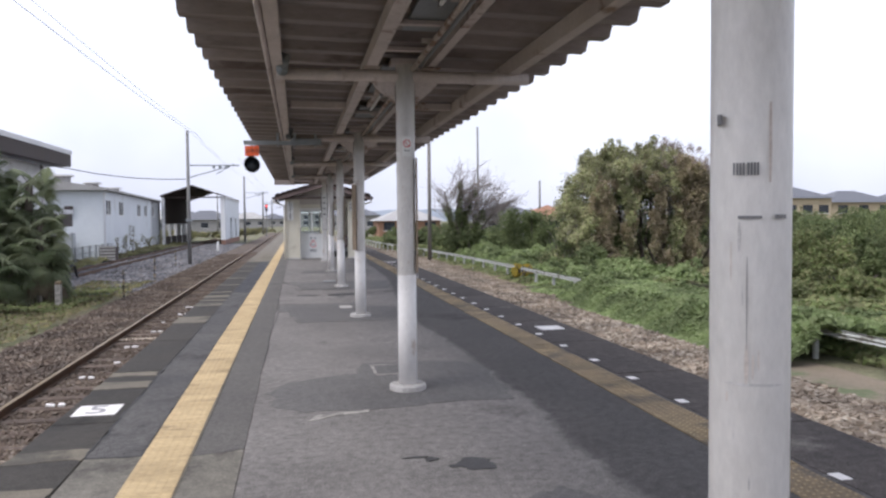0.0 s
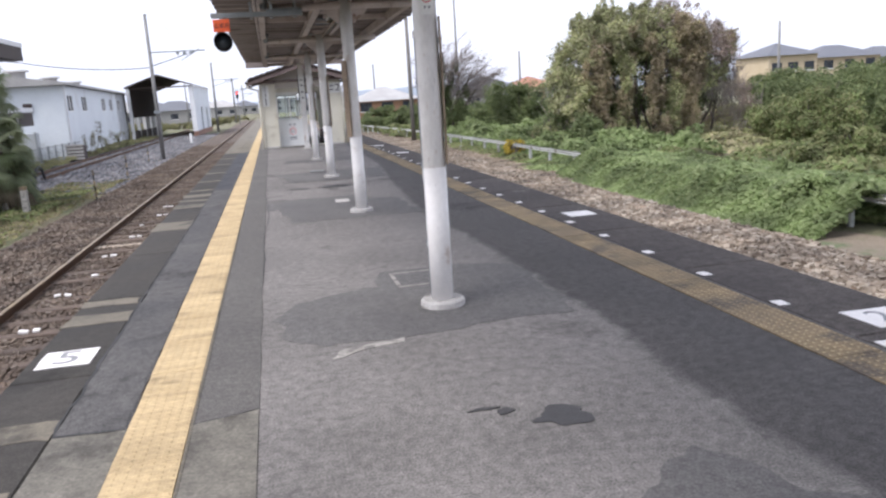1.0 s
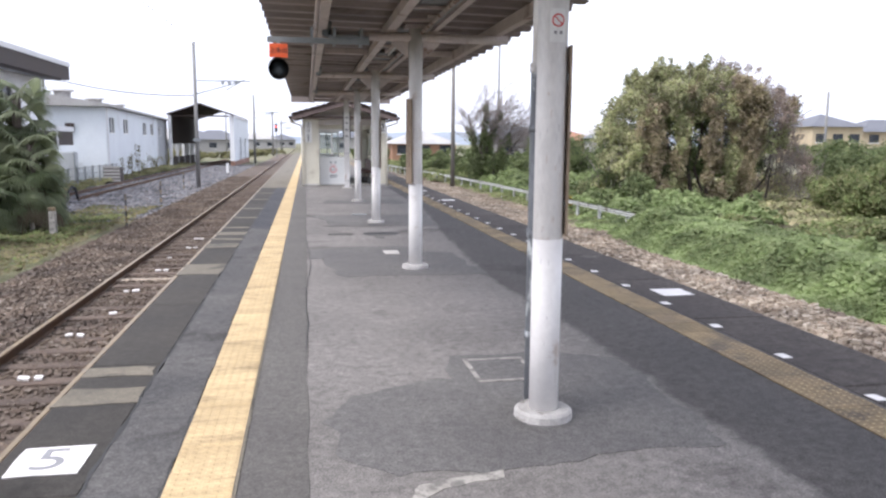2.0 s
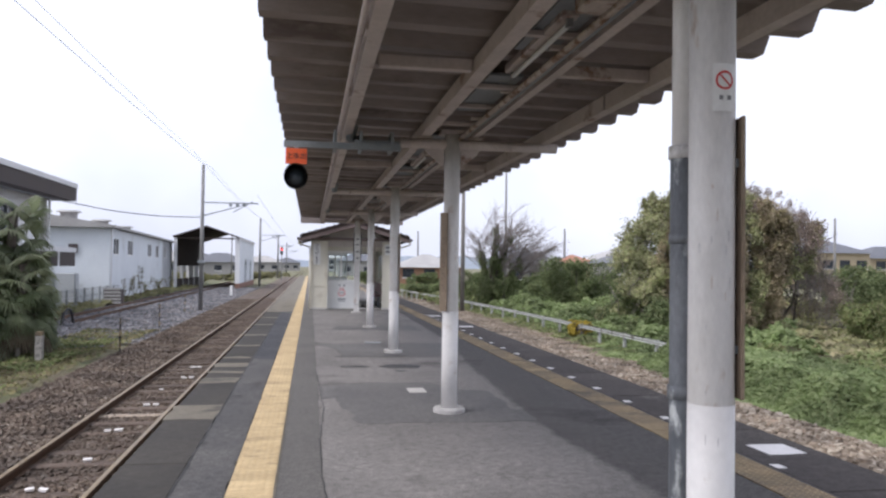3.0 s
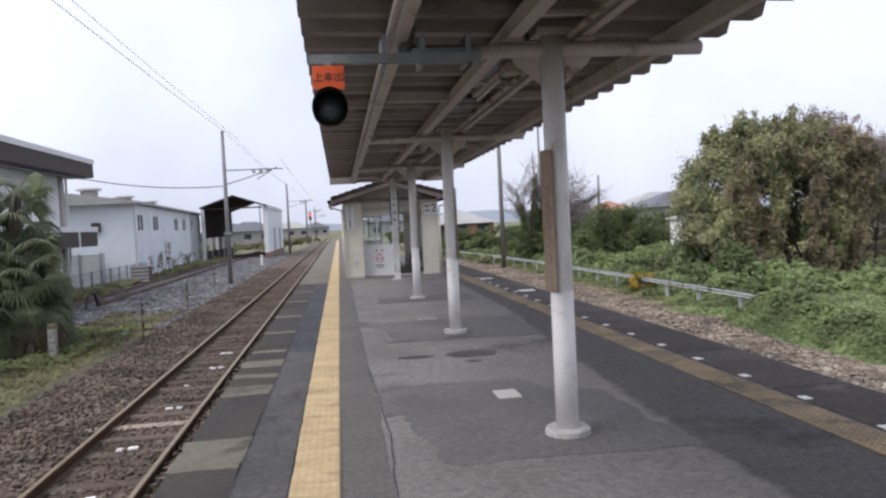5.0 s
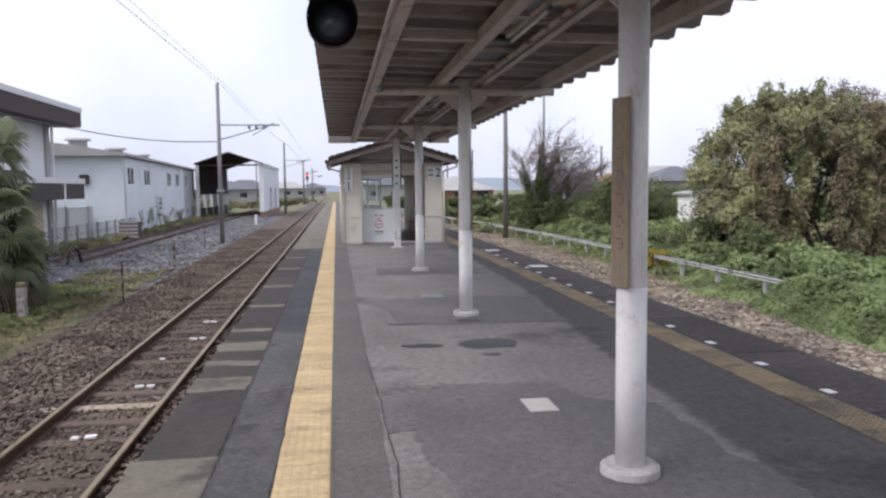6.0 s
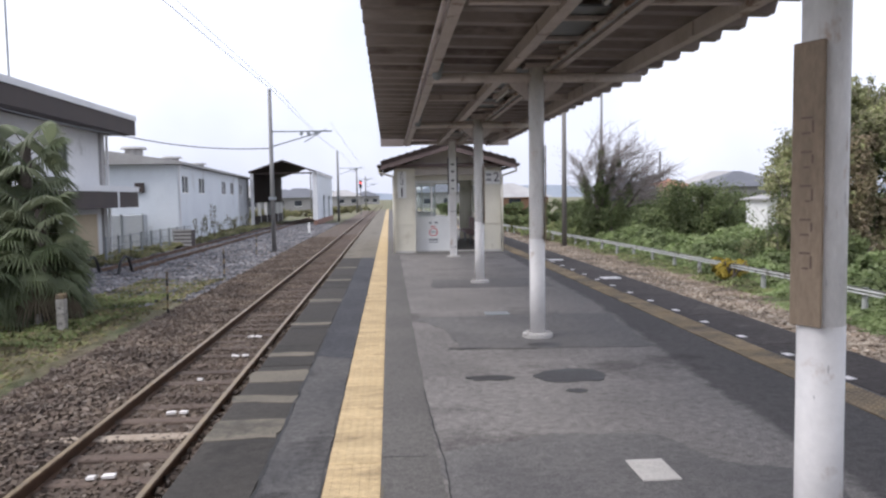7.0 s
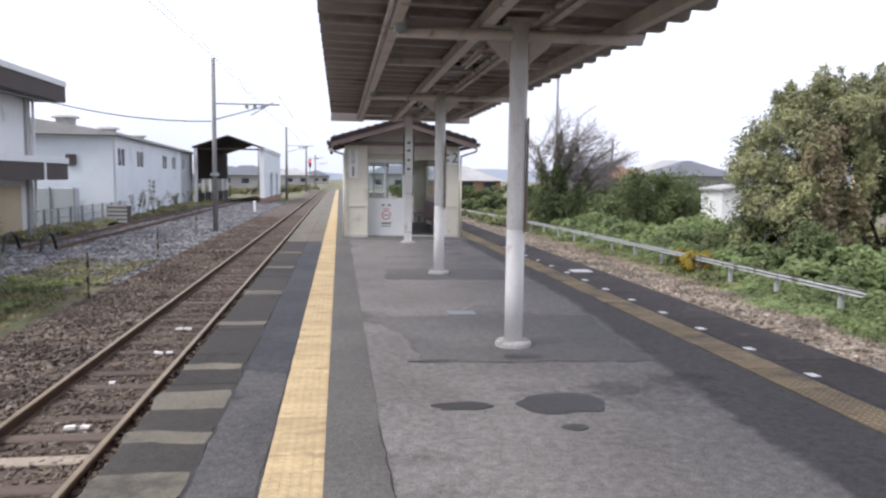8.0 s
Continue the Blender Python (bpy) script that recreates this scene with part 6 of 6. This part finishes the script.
# fan palm by the running line
def fan(V, F, c, d, R, droop, rng, n=24, spread=2.0):
    """One pleated fan leaf: joined near its stalk, split into hanging tips."""
    side = d.cross(Vector((0, 0, 1))).normalized()
    nn = side.cross(d).normalized()

    def at(a, r, lift):
        p = c + (d * math.cos(a) + side * math.sin(a)) * r + nn * lift
        p.z -= droop * R * (r / R) ** 2 * (0.6 + 0.4 * abs(math.sin(a)))
        return p
    i0 = len(V)
    V.append(c)
    for j in range(n + 1):
        V.append(at(-spread + 2 * spread * j / n, R * 0.56, -0.012))
    for j in range(n):
        a = -spread + 2 * spread * (j + 0.5) / n
        V.append(at(a, R * 0.6, 0.014))
        V.append(at(a + rng.uniform(-0.05, 0.05), R * rng.uniform(0.85, 1.05), -R * rng.uniform(0.0, 0.22)))
    for j in range(n):
        v0, v1, m, tip = i0 + 1 + j, i0 + 2 + j, i0 + n + 2 + 2 * j, i0 + n + 3 + 2 * j
        F.extend([(i0, v0, m), (i0, m, v1), (v0, tip, m), (m, tip, v1)])


def palm():
    rng = np.random.default_rng(8)
    t = thing("fan_palm", "shaggy fan palms with hanging dry fronds", "palm", (-9.2, 25.6, GZ))
    green_v, green_f, dry_v, dry_f, stalk = [], [], [], [], bmesh.new()
    for sx, sy, h in ((0.0, 0.0, 3.9), (-0.7, 0.6, 3.3), (0.45, -0.5, 2.5), (-1.3, -0.3, 4.5), (-0.3, -0.8, 1.5), (-1.0, -0.9, 2.2), (0.3, 0.4, 1.4)):
        stem = bmesh.new()
        prev, r = Vector((sx, sy, 0)), 0.17
        for k in range(1, 9):
            q = Vector((sx + 0.04 * math.sin(k + sx), sy, h * k / 8))
            tube(stem, prev, q, r, r * 0.86, n=10)
            prev, r = q, 0.17 - 0.008 * k
        part("trunk", stem, BARK, t, "fibrous trunk")
        for k in range(36):
            f = (k + rng.uniform(0, 1)) / 36
            az = k * 2.4 + rng.uniform(-0.3, 0.3)
            up = -0.75 + 1.75 * f + rng.uniform(-0.15, 0.15)
            L = rng.uniform(0.3, 0.62)
            d = Vector((math.cos(az), math.sin(az), up)).normalized()
            o = Vector((sx, sy, h * (0.5 + 0.5 * f)))
            c = o + d * L
            c.z -= 0.08
            tube(stalk, o, c, 0.014, 0.009, n=4, caps=False)
            V, F = (dry_v, dry_f) if f < 0.08 else (green_v, green_f)
            fan(V, F, c, d, rng.uniform(0.5, 0.72), rng.uniform(0.45, 0.95) if f > 0.08 else 1.1, rng)
    for k in range(5):
        b = bmesh.new()
        x, y = -1.5 + 0.5 * k + rng.uniform(-0.15, 0.15), -1.0 + rng.uniform(-0.2, 0.2)
        tube(b, (x, y, -0.02), (x + 0.03, y, rng.uniform(0.22, 0.42)), 0.13, 0.06, n=9)
        part("cut_stump", b, CEMENT, t, "pale cut palm stump", True)
    tagged(part("stalk", stalk, LEAF_DEAD, t), kind="stuff")
    tagged(raw("foliage", green_v, green_f, LEAF_PALM, t), kind="stuff")
    tagged(raw("dry_foliage", dry_v, dry_f, LEAF_DEAD, t), kind="stuff")


palm()


def tall_weeds(x, y, h, seed):
    rng = np.random.default_rng(seed)
    t = thing("tall_weed", "dry tall weed stalk by the warehouse wall", "weed", (x, y, GZ), group="tall weeds by the warehouse")
    tips = []
    for k in range(4):
        b = bmesh.new()
        q = Vector((rng.uniform(-0.4, 0.4), rng.uniform(-0.35, 0.35), h * rng.uniform(0.7, 1.0)))
        tube(b, (0.03 * k, 0, 0), q, 0.016, 0.006, n=6)
        part("stalk", b, BARK, t)
        tips += [Vector((0, 0, 0)).lerp(q, f) for f in (0.55, 0.75, 0.88, 1.0)]
    p, d = clump_leaves(rng, np.array(tips), np.full(len(tips), 0.15), 170, 1.0, 0.2)
    tagged(blades("foliage", "", LEAF_DRY, p, d, (0.03, 0.07), rng, parent=t), kind="stuff")


for k, (x, y, h) in enumerate(((-12.9, 54.5, 2.0), (-13.1, 57.0, 1.6), (-12.9, 58.6, 2.3), (-13.2, 61.5, 1.4), (-13.3, 66.0, 1.7), (-13.5, 69.0, 1.3), (-13.6, 73.0, 1.4))):
    tall_weeds(x, y, h, 60 + k)
shrub("rounded_shrub", "dark undergrowth at the foot of the palms", (-9.6, 25.2, GZ), (1.3, 1.0, 1.3), LEAF_DARK, 4000, 40)


# ---- far houses and hills ----
def house(at, w, d, h, wall, roofm, label, turn=0, floors=2):
    t = thing("house", label, "house", at, turn)
    b = bmesh.new()
    box(b, -w / 2, w / 2, -d / 2, d / 2, 0, h)
    part("wall", b, wall, t)
    b = bmesh.new()
    e, rh = 0.6, min(w, d) * 0.24
    lo = [b.verts.new((sx * (w / 2 + e), sy * (d / 2 + e), h)) for sx, sy in ((-1, -1), (1, -1), (1, 1), (-1, 1))]
    if w >= d:
        hi = [b.verts.new((s * (w - d) / 2, 0, h + rh)) for s in (-1, 1)]
        quads = ((lo[0], lo[1], hi[1], hi[0]), (lo[1], lo[2], hi[1]), (lo[2], lo[3], hi[0], hi[1]), (lo[3], lo[0], hi[0]))
    else:
        hi = [b.verts.new((0, s * (d - w) / 2, h + rh)) for s in (-1, 1)]
        quads = ((lo[0], lo[1], hi[0]), (lo[1], lo[2], hi[1], hi[0]), (lo[2], lo[3], hi[1]), (lo[3], lo[0], hi[0], hi[1]))
    b.faces.new(lo[::-1])
    for q in quads:
        b.faces.new(q)
    part("roof", b, roofm, t)
    for f in range(floors):
        z = 1.0 + 2.0 * f
        if z + 1.2 > h:
            continue
        for k in range(3):
            x = -w / 2 + w * (k + 0.5) / 3
            b = bmesh.new()
            box(b, x - 0.8, x + 0.8, -d / 2 - 0.06, -d / 2 - 0.01, z, z + 1.2)
            win = part("window", b, WINDOW, t)
            b = bmesh.new()
            box(b, x - 0.9, x + 0.9, -d / 2 - 0.1, -d / 2 - 0.065, z - 0.1, z - 0.01)
            part("sill", b, SIGN_WHITE, win)
    return t


house((73, 103, GZ), 8, 8, 5.2, HOUSE_WALL, ROOF_TILE, "distant ochre house under a dark hipped roof")
house((85, 106, GZ), 11, 8, 4.6, HOUSE_WALL, ROOF_TILE, "distant ochre house with dark tiled roof")
house((97, 110, GZ), 10, 8, 4.2, HOUSE_PALE, ROOF_TILE, "distant pale house with dark tiled roof")
house((41.5, 100, GZ), 9, 8, 3.3, HOUSE_PALE, ROOF_TILE, "distant pale house with grey hipped roof", floors=1)
house((35.8, 108, GZ), 6.5, 7, 3.0, HOUSE_WALL, plain("orange_roof", (0.33, 0.16, 0.1), 0.7), "distant low house with an orange roof", floors=1)
house((28.5, 106, GZ), 7.5, 8, 3.1, HOUSE_PALE, ROOF_TILE, "distant long grey house", floors=1)
house((15, 112, GZ), 9, 8, 2.4, plain("brick_wall", (0.3, 0.17, 0.11), 0.85), ROOF_GREY, "distant low brown building", floors=1)
house((12, 190, GZ), 14, 9, 3.6, HOUSE_PALE, ROOF_TILE, "distant pale house with dark roof")
house((-30, 210, GZ), 12, 9, 3.0, HOUSE_PALE, ROOF_TILE, "distant pale house with dark roof")
house((-25, 300, GZ), 11, 8, 3.8, HOUSE_PALE, ROOF_TILE, "distant pale house with dark roof")
house((-42, 210, GZ), 14, 9, 4.6, HOUSE_PALE, ROOF_GREY, "distant grey house with a pale roof")
house((-10.5, 310, GZ), 10, 9, 3.2, HOUSE_PALE, ROOF_TILE, "distant pale house with dark roof")
house((6, 280, GZ), 12, 9, 5.0, HOUSE_PALE, ROOF_GREY, "distant pale house with grey roof")
for i, (x, y, h) in enumerate(((-18, 112, 2.2), (-24, 118, 2.6), (-13, 122, 1.8), (-11, 140, 2.0), (-20, 128, 2.4), (-9.5, 160, 2.2), (8, 112, 1.8), (14, 98, 2.0), (20, 94, 2.2), (28, 92, 2.4), (36, 90, 2.6), (46, 86, 2.8), (62, 88, 3.0), (76, 90, 3.0))):
    left = x < 0
    shrub("hedge_shrub", "dull green scrub in front of far houses", (x, y, GZ), (5.5, 2.4, h * 0.55) if left else (4.6, 2.2, h), LEAF_PALE if left else LEAF_DARK, 4200, 80 + i, (0.08, 0.18), 60)
shed = thing("garden_shed", "small white shed with a grey roof behind the hedge", "shed", (19.9, 50, GZ))
b = bmesh.new()
box(b, -0.95, 0.25, -1.2, 1.2, 0, 2.2)
part("wall", b, SIGN_WHITE, shed)
b = bmesh.new()
v = [b.verts.new((x, yy, z)) for yy in (-1.5, 1.5) for x, z in ((-1.15, 2.15), (0.5, 2.4), (0.5, 2.5), (-1.15, 2.25))]
b.faces.new(v[:4])
b.faces.new(v[4:][::-1])
for i in range(4):
    b.faces.new((v[i], v[(i + 1) % 4], v[4 + (i + 1) % 4], v[4 + i]))
part("roof", b, ROOF_GREY, shed)
house((-22, 185, GZ), 12, 9, 2.9, HOUSE_PALE, ROOF_TILE, "distant pale house with dark tiled roof")
house((-34, 175, GZ), 11, 9, 3.0, HOUSE_PALE, ROOF_GREY, "distant pale house with grey roof")
house((-17, 260, GZ), 12, 9, 3.2, HOUSE_PALE, ROOF_GREY, "distant grey house with grey roof")
house((52, 128, GZ), 12, 9, 3.9, HOUSE_PALE, ROOF_GREY, "distant pale house with grey roof")
# ridge strip on the horizon, its haze only a painted tint
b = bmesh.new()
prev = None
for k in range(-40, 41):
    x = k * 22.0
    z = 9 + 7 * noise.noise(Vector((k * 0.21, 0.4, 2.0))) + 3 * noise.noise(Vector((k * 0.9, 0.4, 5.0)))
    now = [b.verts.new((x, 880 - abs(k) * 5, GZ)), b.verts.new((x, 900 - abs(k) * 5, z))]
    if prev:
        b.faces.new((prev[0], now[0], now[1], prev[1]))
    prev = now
tagged(part("hill_backdrop", b, HILL), "far treeline and hills with haze painted into their colour", "backdrop", kind="structure")

# ---- ballast stones ----
stones("ballast_stones", "loose pale ballast stones beside the platform", STONE_R, 30000, strip_spots(5.1, 6.7, -2, 60, 1.0, GZ + 0.06), (0.035, 0.07), 1)
stones("ballast_stones", "brown gravel between the platform and the guard rail", STONE_V, 24000, strip_spots(6.5, 7.75, 21, 70, 1.2, GZ + 0.05), (0.03, 0.06), 6)
stones("ballast_stones", "brown ballast stones between the rails", STONE_L, 20000, strip_spots(-4.8, -3.75, -6, 48, 1.15, GZ + 0.005), (0.018, 0.036), 2)
stones("ballast_stones", "brown ballast stones along the far rail", STONE_L, 36000, strip_spots(-6.8, -4.95, -6, 60, 1.15, GZ + 0.03), (0.022, 0.048), 3)
stones("ballast_stones", "brown ballast stones below the platform edge", STONE_L, 9000, strip_spots(-3.7, -2.85, -6, 44, 1.1, GZ + 0.05), (0.022, 0.048), 4)
stones("ballast_stones", "blue-grey siding ballast stones", STONE_S, 34000, strip_spots(-13.0, -6.8, 29, 88, 1.7, GZ + 0.02), (0.045, 0.09), 5)
rng = random.Random(3)
for k in range(12):
    x, y = rng.uniform(-4.6, -3.95), 4.2 + 1.75 * k + rng.uniform(-0.3, 0.3)
    for dx in (0.0, rng.uniform(0.12, 0.17)) if k % 3 else (0.0,):
        b = bmesh.new()
        w, d = rng.uniform(0.04, 0.06), rng.uniform(0.025, 0.04)
        sheet(b, rough_outline([(-w, -d), (w, -d), (w, d), (-w, d)], 0.03, 0.012, k + dx), -0.015, 0.012)
        s = tagged(part("white_stone", b, PAINT_WHITE), "pale flat stone between the rails", "stone", group="pale stones between the rails")
        s.matrix_basis = pose(x + dx, y + rng.uniform(-0.02, 0.02), GZ + 0.06, rng.uniform(-8, 8), rng.uniform(-8, 8), rng.uniform(-12, 12))
